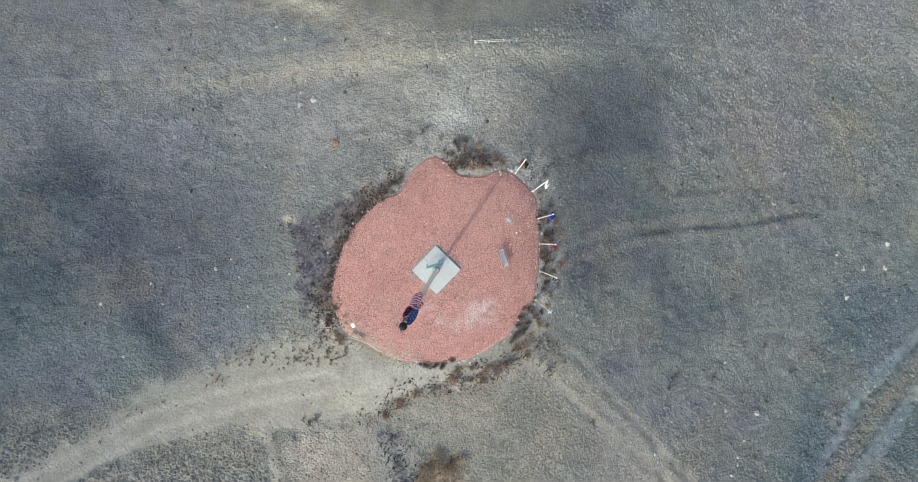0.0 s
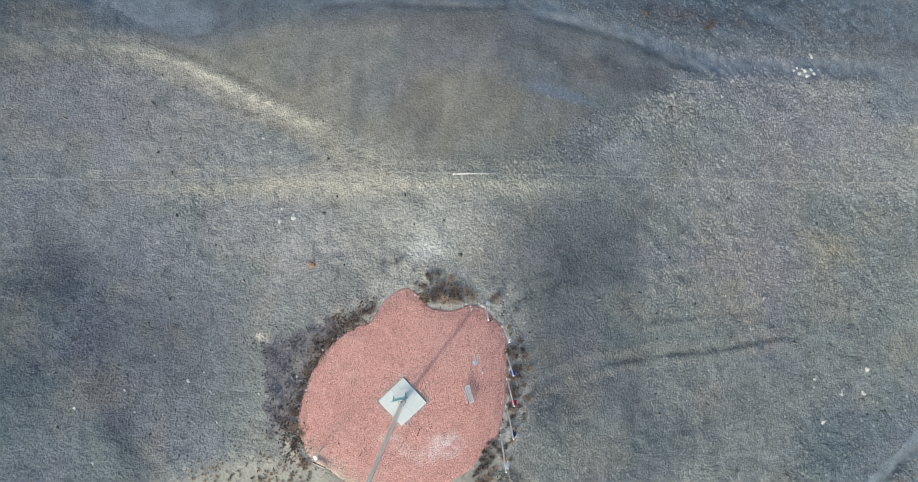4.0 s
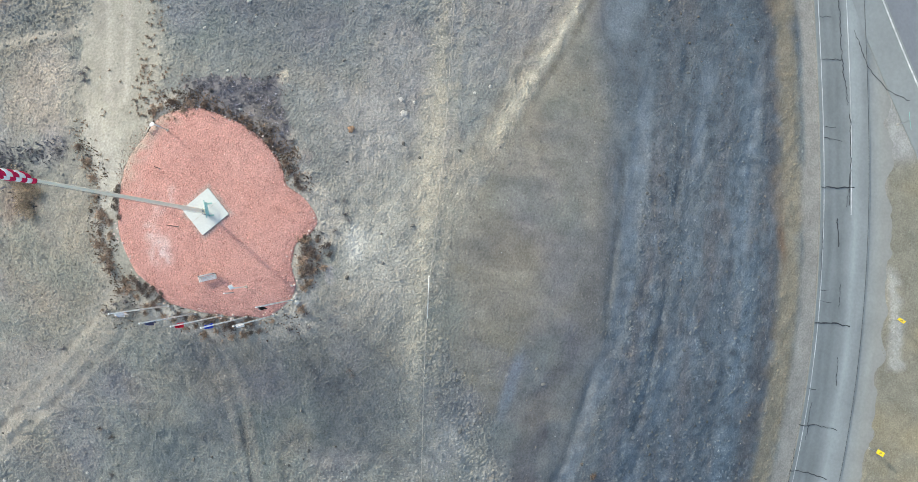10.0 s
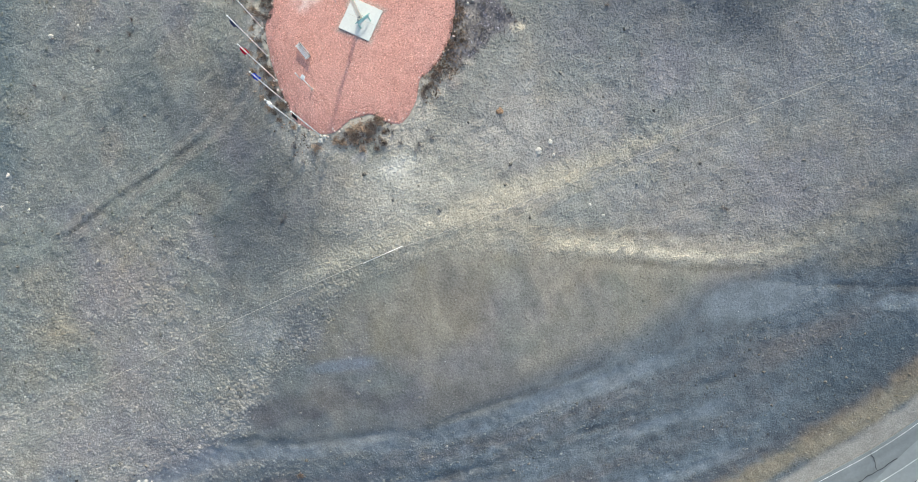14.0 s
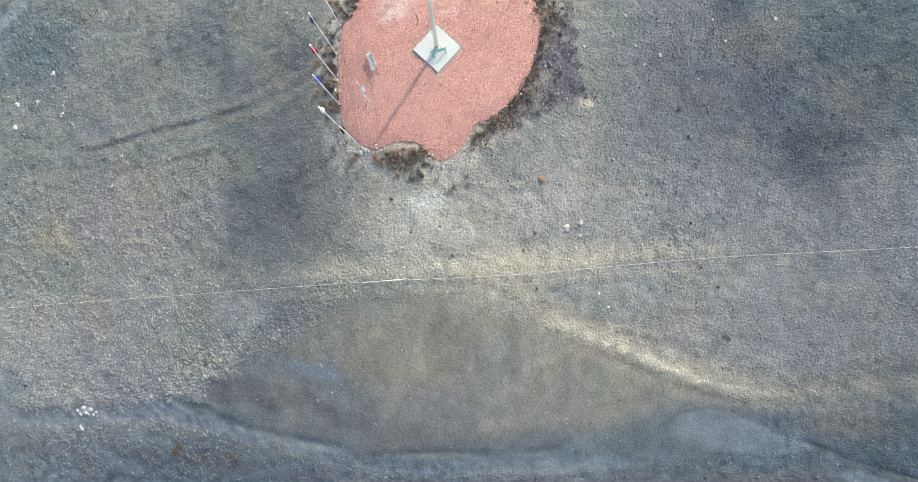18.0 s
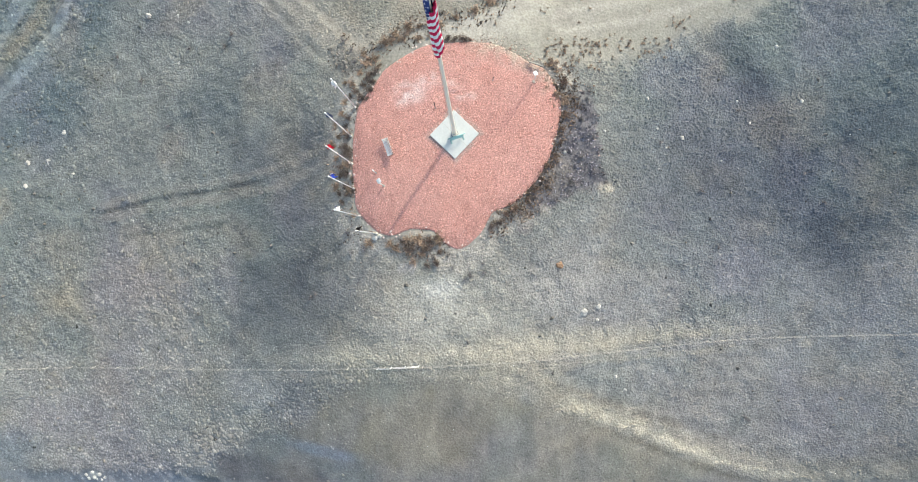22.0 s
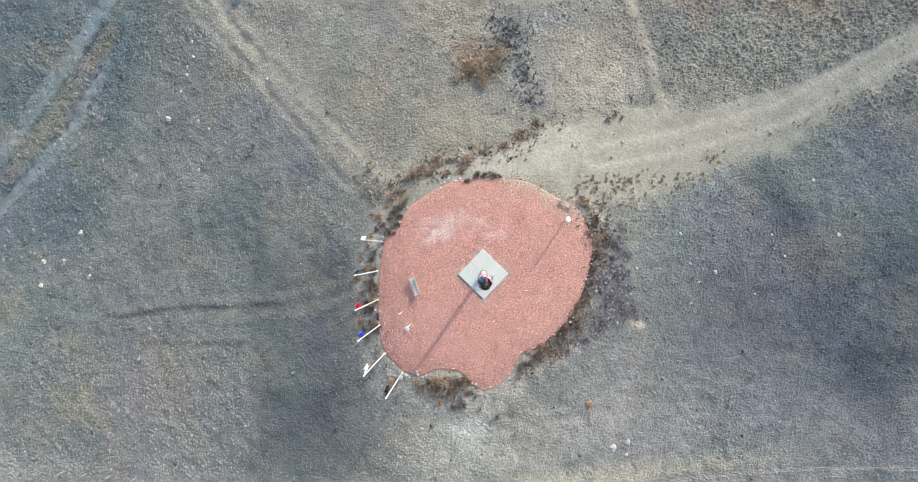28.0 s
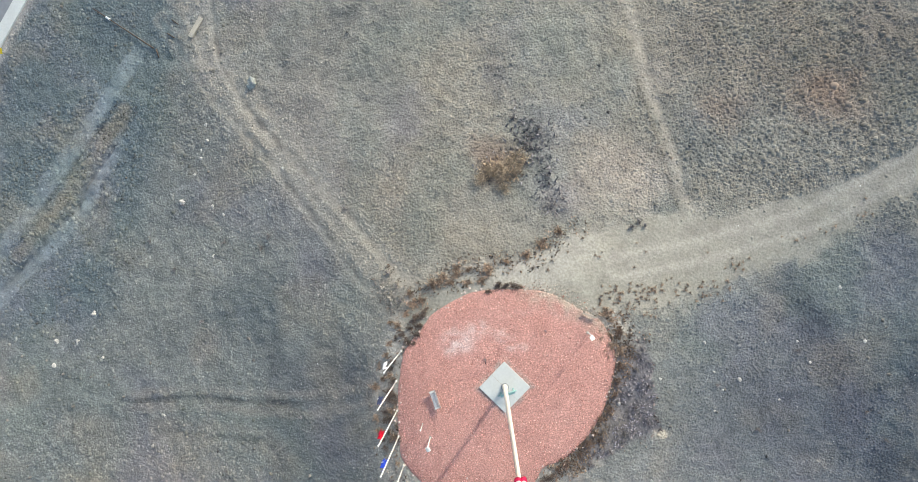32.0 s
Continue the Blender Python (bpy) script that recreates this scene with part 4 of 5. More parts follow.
def tufts(name, x, y, z, rad, hei, cols, mat, r, sides=5, label="", category="", smooth=False):
    """Low uneven clumps, one small pointed mound each."""
    n = len(x)
    a = (np.arange(sides) * 2 * np.pi / sides)[None] + r.uniform(0, 6.3, (n, 1)) + r.uniform(-0.4, 0.4, (n, sides))
    rr = rad[:, None] * r.uniform(0.6, 1.3, (n, sides))
    ring = np.stack([x[:, None] + rr * np.cos(a), y[:, None] + rr * np.sin(a), np.broadcast_to((z - 0.03)[:, None], (n, sides))], -1)
    tip = np.stack([x + rad * r.uniform(-0.5, 0.5, n), y + rad * r.uniform(-0.5, 0.5, n), z + hei], -1)[:, None]
    v = np.concatenate([ring, tip], 1).reshape(-1, 3)
    b = (np.arange(n) * (sides + 1))[:, None]
    k = np.arange(sides)[None]
    f = np.stack([b + k, b + (k + 1) % sides, np.broadcast_to(b + sides, (n, sides))], -1).reshape(-1, 3)
    ob = new(name, mesh_of(name, v, f, mat, np.repeat(cols, sides + 1, 0), smooth))
    return tagged(ob, label, category, kind="stuff")


def hummocks(x, y):
    """How coarse the growth is: fine on the hilltop, coarse on the outer slopes."""
    n = fbm(x, y, 6, 105)
    f = 1.0 + 0.55 * step(-x, -17, 8) * step(-y, -15, 6) + 0.2 * step(x + 3 * n, -26, 8) + 0.2 * step(-y, -10, 8) * step(x, 14, 8)
    f = f + 0.2 * step(x, -22, 6) * step(y, -8, 8)
    d, s = along(x, y, [(-10.3, -21.2), (-14.8, -23.6), (-19.6, -26.2), (-27.1, -29.6)])
    f = f + 0.45 * step(d, 1.6, 1.6)
    inside = step(-x, 23.4, 1.0) * step(x, -12, 5) * step(y, -3, 2) * step(-y, 18, 5)
    return f * (1 - 0.1 * inside) * (1 + 0.25 * n)


tx, ty, rnd_t = scatter(-62, 54, -84, 46, 0.26, 7)
tcol, tgrow = soil(tx, ty)
lush = np.clip(0.80 + 0.7 * fbm(tx, ty, 5, 101), 0.3, 1.0)
keep = rnd_t.uniform(0, 1, len(tx)) < tgrow * lush
keep &= ~((ty - road_y(tx) < 2.0) & (ty - road_y(tx) > -9.0)) & (nw_road(tx, ty) < -0.4) & ~((side_road(tx, ty) > -4.8) & (ty < -66))
tx, ty, tcol, lush = tx[keep], ty[keep], tcol[keep], lush[keep]
rough_t = hummocks(tx, ty)
size = rnd_t.uniform(0.075, 0.15, len(tx)) * rough_t * (1 + 0.5 * (rnd_t.uniform(0, 1, len(tx)) > 0.97))
shade = np.clip(rnd_t.normal(1.0, 0.10, len(tx)), 0.6, 1.4)[:, None]
tufts("grass_tufts", tx, ty, relief(tx, ty), size, size * rnd_t.uniform(0.42, 0.86, len(tx)) * (1 + 0.4 * step(-tx, -12, 8)), np.clip(tcol * shade * 1.05, 0.01, 0.9), M_TUFT, rnd_t, 6,
      label="short dry grey-brown grass tufts over the hilltop", category="grass", smooth=True)

# coarse clumps between the north-west gullies and on the slate slope
ux, uy, rnd_u = scatter(-62, 50, -60, 46, 0.36, 10)
ucol, ugrow = soil(ux, uy)
ridge_d, _s = along(ux, uy, [(-42, 30), (-47, 23.1), (-50.9, 18.5), (-57.2, 11.7)])
side_d, _s = along(ux, uy, [(-46, 33), (-52, 26), (-57, 20), (-61, 15)])
brown_d, _s = along(ux, uy, [(-24.4, -31.9), (-21.2, -31.4), (-17.3, -32.1), (-12.5, -33.7), (-9.1, -35.4)])
pale_d, _s = along(ux, uy, [(-10.3, -21.2), (-14.8, -23.7), (-19.6, -26.3), (-27.1, -29.6)])
zone = 1.6 * step(ridge_d, 1.6, 1.0) + 1.2 * step(side_d, 2.2, 2.0) + 0.5 * step(ux - 0.45 * (uy - 20), -36, 8) * step(-uy, 2, 8)
zone = zone + 0.45 * step(uy, -40, 4) * step(-uy, 58, 2) + 0.25 * step(-ux, -18, 8) * step(-uy, -16, 6) + 0.6 * step(brown_d, 1.6, 1.4) + 0.7 * step(pale_d, 1.2, 1.6)
zone = zone + 0.7 * blob(ux, uy, 34, -45.5, 10, 2.6, 0.8, 0.1) + 0.25 * step(ux, -26, 8) * step(uy, -4, 10) * step(-uy, 34, 4)
keep = (rnd_u.uniform(0, 1, len(ux)) < 0.62 * np.clip(zone, 0, 1.4) * np.clip(0.5 + 1.2 * fbm(ux, uy, 3, 131), 0, 1) * ugrow) & (nw_road(ux, uy) < -0.6)
ux, uy, ucol = ux[keep], uy[keep], ucol[keep]
size = rnd_u.uniform(0.12, 0.29, len(ux)) * np.where(uy < -38, 0.75, 1.0)
tufts("coarse_clumps", ux, uy, relief(ux, uy), size, size * rnd_u.uniform(0.5, 1.0, len(ux)), np.clip((0.75 * ucol + 0.25 * lin(130, 128, 114)) * rnd_u.normal(1.0, 0.2, (len(ux), 1)), 0.01, 0.9), M_TUFT, rnd_u, 7,
      "coarse dry clumps beside the gullies and on the slope", "grass", True)

# dark dead stalks thinly over the slopes
dx, dy, rnd_d = scatter(-62, 54, -64, 46, 1.5, 9)
dcol, dgrow = soil(dx, dy)
keep = (rnd_d.uniform(0, 1, len(dx)) < 0.20 * np.clip(0.2 + fbm(dx, dy, 10, 111), 0, 1)) & (dgrow > 0.5)
dx, dy, dcol = dx[keep], dy[keep], dcol[keep]
size = rnd_d.uniform(0.10, 0.26, len(dx))
tufts("dead_weeds", dx, dy, relief(dx, dy), size, size * rnd_d.uniform(0.8, 1.6, len(dx)), np.clip(dcol * 0.0 + lin(118, 114, 108) * rnd_d.uniform(0.6, 1.3, (len(dx), 1)), 0.01, 0.9), M_TUFT, rnd_d, 6,
      "dark dead weeds scattered over the slopes", "weeds")

# small pale stones thinly over the slopes
sx, sy, rnd_s = scatter(-60, 52, -60, 44, 3.4, 12)
keep = (rnd_s.uniform(0, 1, len(sx)) < 0.28) & (in_pad(sx, sy) > 0.6)
sx, sy = sx[keep], sy[keep]
size = rnd_s.uniform(0.04, 0.11, len(sx))
tufts("pale_stones", sx, sy, relief(sx, sy), size, size * 0.7, np.ones((len(sx), 3)) * lin(186, 184, 178) * rnd_s.uniform(0.7, 1.1, (len(sx), 1)), M_STONES, rnd_s, 6,
      "small pale stones lying thinly over the slopes", "stones")

# loose gravel on the pad
lx, ly, rnd_g = scatter(-9.6, 10.2, -10.3, 9.6, 0.10, 15)
spill = step(np.abs(np.degrees(np.arctan2(ly, lx)) - 52), 26, 16) * 1.3 * rnd_g.uniform(0, 1, len(lx)) ** 2
keep = (in_pad(lx, ly) < -0.05 + spill) & (np.maximum(np.abs(lx + ly), np.abs(lx - ly)) > 2.2)
lx, ly = lx[keep], ly[keep]
size = rnd_g.uniform(0.034, 0.072, len(lx))
gc = gravel_colour(lx, ly) * np.clip(rnd_g.normal(1.0, 0.28, (len(lx), 1)), 0.5, 1.6)
pale = rnd_g.uniform(0, 1, len(lx)) < 0.09
gc[pale] = lin(220, 192, 180)
gc[in_pad(lx, ly) > 0] = lin(174, 160, 146)
dark_s = rnd_g.uniform(0, 1, len(lx)) < 0.11
gc[dark_s] = lin(150, 98, 86)
tufts("loose_gravel", lx, ly, hill(lx, ly) + 0.085 - 0.06 * np.clip((in_pad(lx, ly) + 0.8) / 0.8, 0, 1), size, size * 0.8, np.clip(gc, 0.01, 0.9), M_STONES, rnd_g, 4,
      "loose salmon and pale crushed stones of the gravel bed", "gravel")


# thick brush on the rim of the pad
def brush(name, px_, py_, cols, r, lo, hi, label):
    """Spiky dry brush: many short leaning blades."""
    n = len(px_)
    h = r.uniform(lo, hi, n)
    a = r.uniform(0, 6.3, n)
    w = h * r.uniform(0.18, 0.4, n)
    z = relief(px_, py_)
    lean_x, lean_y = r.normal(0, 0.55, n) * h, r.normal(0, 0.55, n) * h
    p0 = np.stack([px_ - w * np.cos(a), py_ - w * np.sin(a), z - 0.02], -1)
    p1 = np.stack([px_ + w * np.cos(a), py_ + w * np.sin(a), z - 0.02], -1)
    p2 = np.stack([px_ - w * np.sin(a), py_ + w * np.cos(a), z - 0.02], -1)
    p3 = np.stack([px_ + lean_x, py_ + lean_y, z + h], -1)
    v = np.stack([p0, p1, p2, p3], 1).reshape(-1, 3)
    b = (np.arange(n) * 4)[:, None]
    f = np.concatenate([b + [0, 1, 3], b + [1, 2, 3], b + [2, 0, 3]], 1).reshape(-1, 3)
    ob = new(name, mesh_of(name, v, f, M_BRUSH, np.repeat(np.clip(cols, 0.01, 0.9), 4, 0)))
    return tagged(ob, label, "brush", kind="stuff")


bx, by, rnd_b = scatter(-13, 17, -13, 16, 0.11, 19)
p = in_pad(bx, by)
ang = np.degrees(np.arctan2(by, bx))
n_b = fbm(bx, by, 1.6, 121)
east = step(p - 0.5 + 1.1 * n_b, 1.0, 0.5) * (p > -0.15) * step(np.abs(ang + 17), 46, 12)
slate = slate_zone(bx, by) * (p > 0.3)
west = step(p - 0.9 + 1.9 * n_b, 0.9, 0.8) * (p > 0.0) * step(np.abs(np.abs(ang) - 172), 38, 14)
south = (blob(bx, by, -3.4, -9.9, 2.5, 1.5, 0.5, 0, 35) + blob(bx, by, 3.6, -8.3, 1.4, 1.0, 0.5, 0.6, 36)) * (p > 0.1)
ln, _s = along(bx, by, [(-8.6, 7.4), (-4.7, 9.3), (1.4, 10.7), (4.0, 11.9), (6.4, 13.7)])
north = step(ln + 1.1 * n_b, 0.9, 0.7)
scrub = (blob(bx, by, 10.2, 5.0, 1.7, 1.5, 0.8, 0, 37) + blob(bx, by, 11.4, 7.0, 2.2, 1.0, 1.0, 0.3, 38)) * 0.5 * (p > -0.6)
pale_w = blob(bx, by, -10.2, 8.0, 2.0, 3.2, 0.8, 0.5, 39) * 0.75
bcol = np.ones((len(bx), 3)) * lin(112, 88, 70)
for m, c in ((slate, (142, 138, 142)), (west, (124, 106, 92)), (south, (122, 104, 92)), (north, (136, 119, 103)), (scrub, (164, 136, 116)), (east, (126, 109, 94)), (pale_w, (182, 180, 172))):
    m = np.clip(m, 0, 1)[:, None]
    bcol = bcol * (1 - m) + lin(*c) * m
dens = np.clip(np.max(np.stack([east, slate * 0.75, west * 0.15, south * 0.6, north * 0.45, scrub * 0.5, pale_w]), 0), 0, 1) * np.clip(0.75 + 0.9 * fbm(bx, by, 0.7, 125), 0, 1)
keep = rnd_b.uniform(0, 1, len(bx)) < dens
bx, by, bcol = bx[keep], by[keep], bcol[keep] * rnd_b.uniform(0.55, 1.4, (keep.sum(), 1))
mottle = np.clip(1 + 0.8 * fbm(bx, by, 0.8, 127), 0.5, 1.45)[:, None]
bcol = bcol * mottle
brush("rim_brush", bx, by, bcol, rnd_b, 0.09, 0.30, "brown and slate dry brush rimming the gravel bed")
cx_, cy_, rnd_c = scatter(-4.5, 7.5, 14.5, 27, 0.16, 23)
m1, m2 = blob(cx_, cy_, 0.2, 18.7, 2.7, 2.0, 0.6, 0, 51), blob(cx_, cy_, 2.6, 21.6, 3.0, 3.4, 0.9, -0.5, 52)
m3 = step(along(cx_, cy_, [(2.6, 21.5), (4.0, 18.4), (4.7, 14.9)])[0] + 0.8 * fbm(cx_, cy_, 1.2, 53), 0.9, 1.4)
dens = np.clip(m1 + 0.5 * m2 + 0.4 * m3, 0, 1)
keep = rnd_c.uniform(0, 1, len(cx_)) < dens
cc = np.where(m1[:, None] > 0.4, lin(176, 158, 136), lin(122, 120, 122)) * rnd_c.uniform(0.6, 1.3, (len(cx_), 1))
brush("tall_brush", cx_[keep], cy_[keep], cc[keep], rnd_c, 0.12, 0.45, "golden dry bunch grass amid dark grey brush")


# ---- the slab and the great flagpole ----
SLAB_TOP = 0.20
slab = thing("concrete_slab", (0.0, 0, 0), 45, "square pale grey concrete slab set in red gravel", "slab")
part("slab_body", box(3.06, 3.06, 0.30, pose(0, 0, SLAB_TOP - 0.15), 0.02), M_CONC, slab)
part("joint_seam", box(0.02, 3.0, 0.006, pose(0.0, 0, SLAB_TOP + 0.001)), M_CONC2, slab)

POLE_TOP, LEAN_X, LEAN_Y = 31.1, 0.0035, 0.021
flagpole = thing("flagpole", (0.02, 0.03, SLAB_TOP), 0, "tall tapered white flagpole with a black ball top", "flagpole")
zs = [0, 1.5, 6, 12, 18, 24, 29, POLE_TOP - SLAB_TOP - 0.7]
lean = [(-LEAN_X * z, LEAN_Y * z) for z in zs]
part("shaft", tube([(a, b, z) for (a, b), z in zip(lean, zs)], [0.19, 0.185, 0.16, 0.135, 0.115, 0.095, 0.07, 0.055], 18), M_POLE, flagpole)
part("base_flange", tube([(0, 0, 0), (0, 0, 0.05)], 0.33, 20), M_STEEL, flagpole)
part("base_collar", tube([(0, 0, 0.05), (0, 0, 0.16), (0, 0, 0.22)], [0.25, 0.25, 0.21], 20), M_POLE, flagpole)
for k in range(8):
    a = k * math.pi / 4
    part("bolt", tube([(0.29 * math.cos(a), 0.29 * math.sin(a), 0.05), (0.29 * math.cos(a), 0.29 * math.sin(a), 0.11)], 0.025, 6), M_STEEL, flagpole)
top_z = POLE_TOP - SLAB_TOP
tx0, ty0 = -LEAN_X * top_z, LEAN_Y * top_z
part("truck", tube([(tx0, ty0, top_z - 0.72), (tx0, ty0, top_z - 0.55), (tx0, ty0, top_z - 0.3)], [0.08, 0.11, 0.05], 12), M_BLACK, flagpole, "black revolving truck")
part("finial_ball", ball(0.17, pose(tx0, ty0, top_z - 0.14), None, 20), M_BLACK, flagpole, "glossy black ball")
part("finial_spike", tube([(tx0, ty0, top_z + 0.06), (tx0, ty0, top_z + 0.2)], [0.07, 0.01], 10), M_BLACK, flagpole)
part("lightning_rod", tube([(tx0, ty0, top_z + 0.15), (tx0 - 0.05, ty0 + 0.02, top_z + 1.3)], [0.018, 0.012], 6), M_BLACK, flagpole)
part("halyard", tube([(-0.27, 0.02, 1.1), (-0.22, 0.25, 12), (-0.2, 0.5, 24), (tx0 - 0.15, ty0, top_z - 0.6)], 0.012, 5), M_STEEL, flagpole)
part("door_cover", box(0.16, 0.03, 0.34, pose(-0.05, -0.25, 0.95), 0.01), M_STEEL, flagpole)

# green steel frame beside the pole
stand = thing("plaque_stand", (0.22, -0.42, SLAB_TOP), 17, "green-painted steel stand with a sloping plaque on the slab", "stand")
for s in (-0.55, 0.55):
    part("leg", tube([(s, 0.14, 0), (s, 0.10, 0.75)], 0.03, 8), M_TEAL, stand)
    part("brace", tube([(s, -0.22, 0.02), (s, 0.08, 0.6)], 0.024, 8), M_TEAL, stand)
    part("foot_plate", box(0.14, 0.46, 0.02, pose(s, -0.04, 0.01), 0.004), M_TEAL, stand)
part("top_bar", tube([(-0.8, 0.10, 0.78), (0.8, 0.10, 0.78)], 0.05, 8), M_TEAL, stand)
part("plaque", box(1.2, 0.26, 0.025, pose(0, 0.0, 0.74, 32), 0.006), M_TEAL, stand)


# ---- the great flag, hanging limp ----
FLAG_TOP, HOIST, DROP = 30.3, 7.0, 3.6


def cloth_at(u, v):
    """Place on the limp flag; u from pole to fly end, v from top to bottom. The cloth hangs in five deep folds round the pole."""
    z = FLAG_TOP - v * HOIST * (1 - 0.28 * u) - DROP * u ** 1.1 + 0.17 * math.sin(2 * math.pi * 2.6 * u + 2.6 * v)
    fold = math.sin(2 * math.pi * 5.3 * u + 0.9 * v)
    ang = 4.2 - (8.6 * u if u < 0.4 else 3.44 + 5.0 * (u - 0.4)) + 0.4 * math.cos(2 * math.pi * 5.3 * u + 0.9 * v) + 0.25 * math.sin(4.6 * v + 3 * u)
    taper = 0.35 + 0.65 * min(1.0, max(0.0, (FLAG_TOP - z) / 4.5)) ** 0.8
    reach_ = 0.11 + min(1.0, 8 * u) * (0.05 + 0.085 * (1 + fold)) * taper * (0.95 + 0.2 * math.sin(6.5 * v + 2.2 * u))
    bx_, by_ = 0.02 - LEAN_X * z, 0.03 + LEAN_Y * z
    return Vector((bx_ + reach_ * math.cos(ang), by_ + reach_ * math.sin(ang), z))


def sheet(place, u0, u1, v0, v1, nu, nv, thick=0.012):
    """A thin closed cloth over a surface place(u, v)."""
    bm = bmesh.new()
    sides = []
    for sgn in (1, -1):
        g = []
        for i in range(nu + 1):
            row = []
            for j in range(nv + 1):
                u, v = u0 + (u1 - u0) * i / nu, v0 + (v1 - v0) * j / nv
                c = place(u, v)
                n = (place(u + 1e-3, v) - c).cross(place(u, v + 1e-3) - c)
                n = n.normalized() if n.length > 1e-12 else Vector((1, 0, 0))
                row.append(bm.verts.new(c + n * sgn * thick / 2))
            g.append(row)
        sides.append(g)
        for i in range(nu):
            for j in range(nv):
                q = (g[i][j], g[i + 1][j], g[i + 1][j + 1], g[i][j + 1])
                bm.faces.new(q if sgn > 0 else q[::-1]).smooth = True
    a, b = sides
    rim_ = [(i, 0) for i in range(nu)] + [(nu, j) for j in range(nv)] + [(i, nv) for i in range(nu, 0, -1)] + [(0, j) for j in range(nv, 0, -1)]
    for (i, j), (k, l) in zip(rim_, rim_[1:] + rim_[:1]):
        bm.faces.new((a[k][l], a[i][j], b[i][j], b[k][l]))
    return bm


def cloth(u0, u1, v0, v1, nu, nv):
    return sheet(cloth_at, u0, u1, v0, v1, nu, nv)


flag = thing("flag", (0, 0, 0), 0, "large striped red, white and blue flag hanging limp", "flag")
for k in range(13):
    u0 = 0.4 if k < 7 else 0.0
    part("stripe", cloth(u0, 1.0, k / 13, (k + 1) / 13, 60 if k < 7 else 90, 2), CLOTH["red_cloth" if k % 2 == 0 else "white_cloth"], flag)
canton = part("canton", cloth(0.0, 0.4, 0.0, 7 / 13, 40, 12), CLOTH["navy_cloth"], flag, "navy blue corner with white stars")
for row in range(9):
    for col in range(6 if row % 2 == 0 else 5):
        u = 0.4 * ((2 * col + 1 + (row % 2)) / 12)
        v = 7 / 13 * (row + 1) / 10
        c0 = cloth_at(u, v)
        du, dv = (cloth_at(u + 0.004, v) - c0).normalized(), (cloth_at(u, v + 0.004) - c0).normalized()
        nrm = du.cross(dv).normalized()
        dv = nrm.cross(du)
        bm = bmesh.new()
        for side in (0.018, -0.03):
            ring = [bm.verts.new(c0 + nrm * side + (du * math.cos(a) + dv * math.sin(a)) * (0.075 if k % 2 == 0 else 0.033)) for k, a in enumerate(math.pi / 5 * q for q in range(10))]
            bm.faces.new(ring)
        part("star", bm, CLOTH["white_cloth"], canton)


# ---- six lesser flagpoles along the west rim ----
def small_pole(at, height, cloth_name, label, seed, lean_dir):
    rnd = random.Random(seed)
    x, y = at
    z = rz_at(x, y) - 0.05
    ob = thing("small_flagpole", (x, y, z), 0, "slim white flagpole with a ball top beside gravel", "flagpole", "flagpoles along the rim")
    part("shaft", tube([(0, 0, 0), (0, 0, height * 0.5), (0, 0, height - 0.15)], [0.058, 0.05, 0.034], 10), M_WHITE, ob)
    part("footing", tube([(0, 0, 0.0), (0, 0, 0.12)], 0.17, 14), M_CONC2, ob, "round concrete footing")
    part("sleeve", tube([(0, 0, 0.12), (0, 0, 0.32), (0, 0, 0.36)], [0.09, 0.09, 0.06], 12), M_WHITE, ob)
    part("ball", ball(0.075, pose(0, 0, height - 0.08), None, 12), M_WHITE, ob)
    part("truck", tube([(0, 0, height - 0.22), (0, 0, height - 0.15)], 0.055, 10), M_STEEL, ob)
    part("halyard", tube([(0.06, 0.02, 1.2), (0.06, 0.02, height - 0.2)], 0.008, 4), M_WHITE, ob)
    part("cleat", box(0.03, 0.05, 0.16, pose(0.07, 0, 1.2), 0.008), M_STEEL, ob)
    fl = thing("small_flag", (x, y, z), 0, label, "flag", "flags on the rim poles")
    hoist, drop, top = 1.25, 0.75, height - 0.9

    def limp(u, v):
        r = 0.06 + 0.40 * math.sin(math.pi * min(u, 0.85)) * (0.6 + 0.4 * v)
        fold = (0.08 + 0.14 * u) * math.sin(2 * math.pi * 2.2 * u + 1.5 * v + seed)
        return Vector((r * math.cos(lean_dir) - fold * math.sin(lean_dir), r * math.sin(lean_dir) + fold * math.cos(lean_dir), top - v * hoist - drop * u ** 0.8))

    bm = sheet(limp, 0.001, 1, 0, 1, 16, 6, 0.01)
    part("cloth", bm, CLOTH[cloth_name], fl)
    emblem = {"white_cloth": "slate_cloth", "slate_cloth": "white_cloth", "blue_cloth": "white_cloth", "black_cloth": "white_cloth", "bright_red_cloth": "red_cloth"}[cloth_name]
    g = box(0.02, 0.20, 0.16, Matrix.Rotation(lean_dir, 4, "Z") @ pose(0.45, 0.0, top - 0.95), 0.004)
    part("emblem", g, CLOTH[emblem], fl)
    for zz in (top, top - hoist):
        part("clip", tube([(0.03, 0, zz), (0.09, 0, zz)], 0.012, 5), M_STEEL, fl)
    return ob


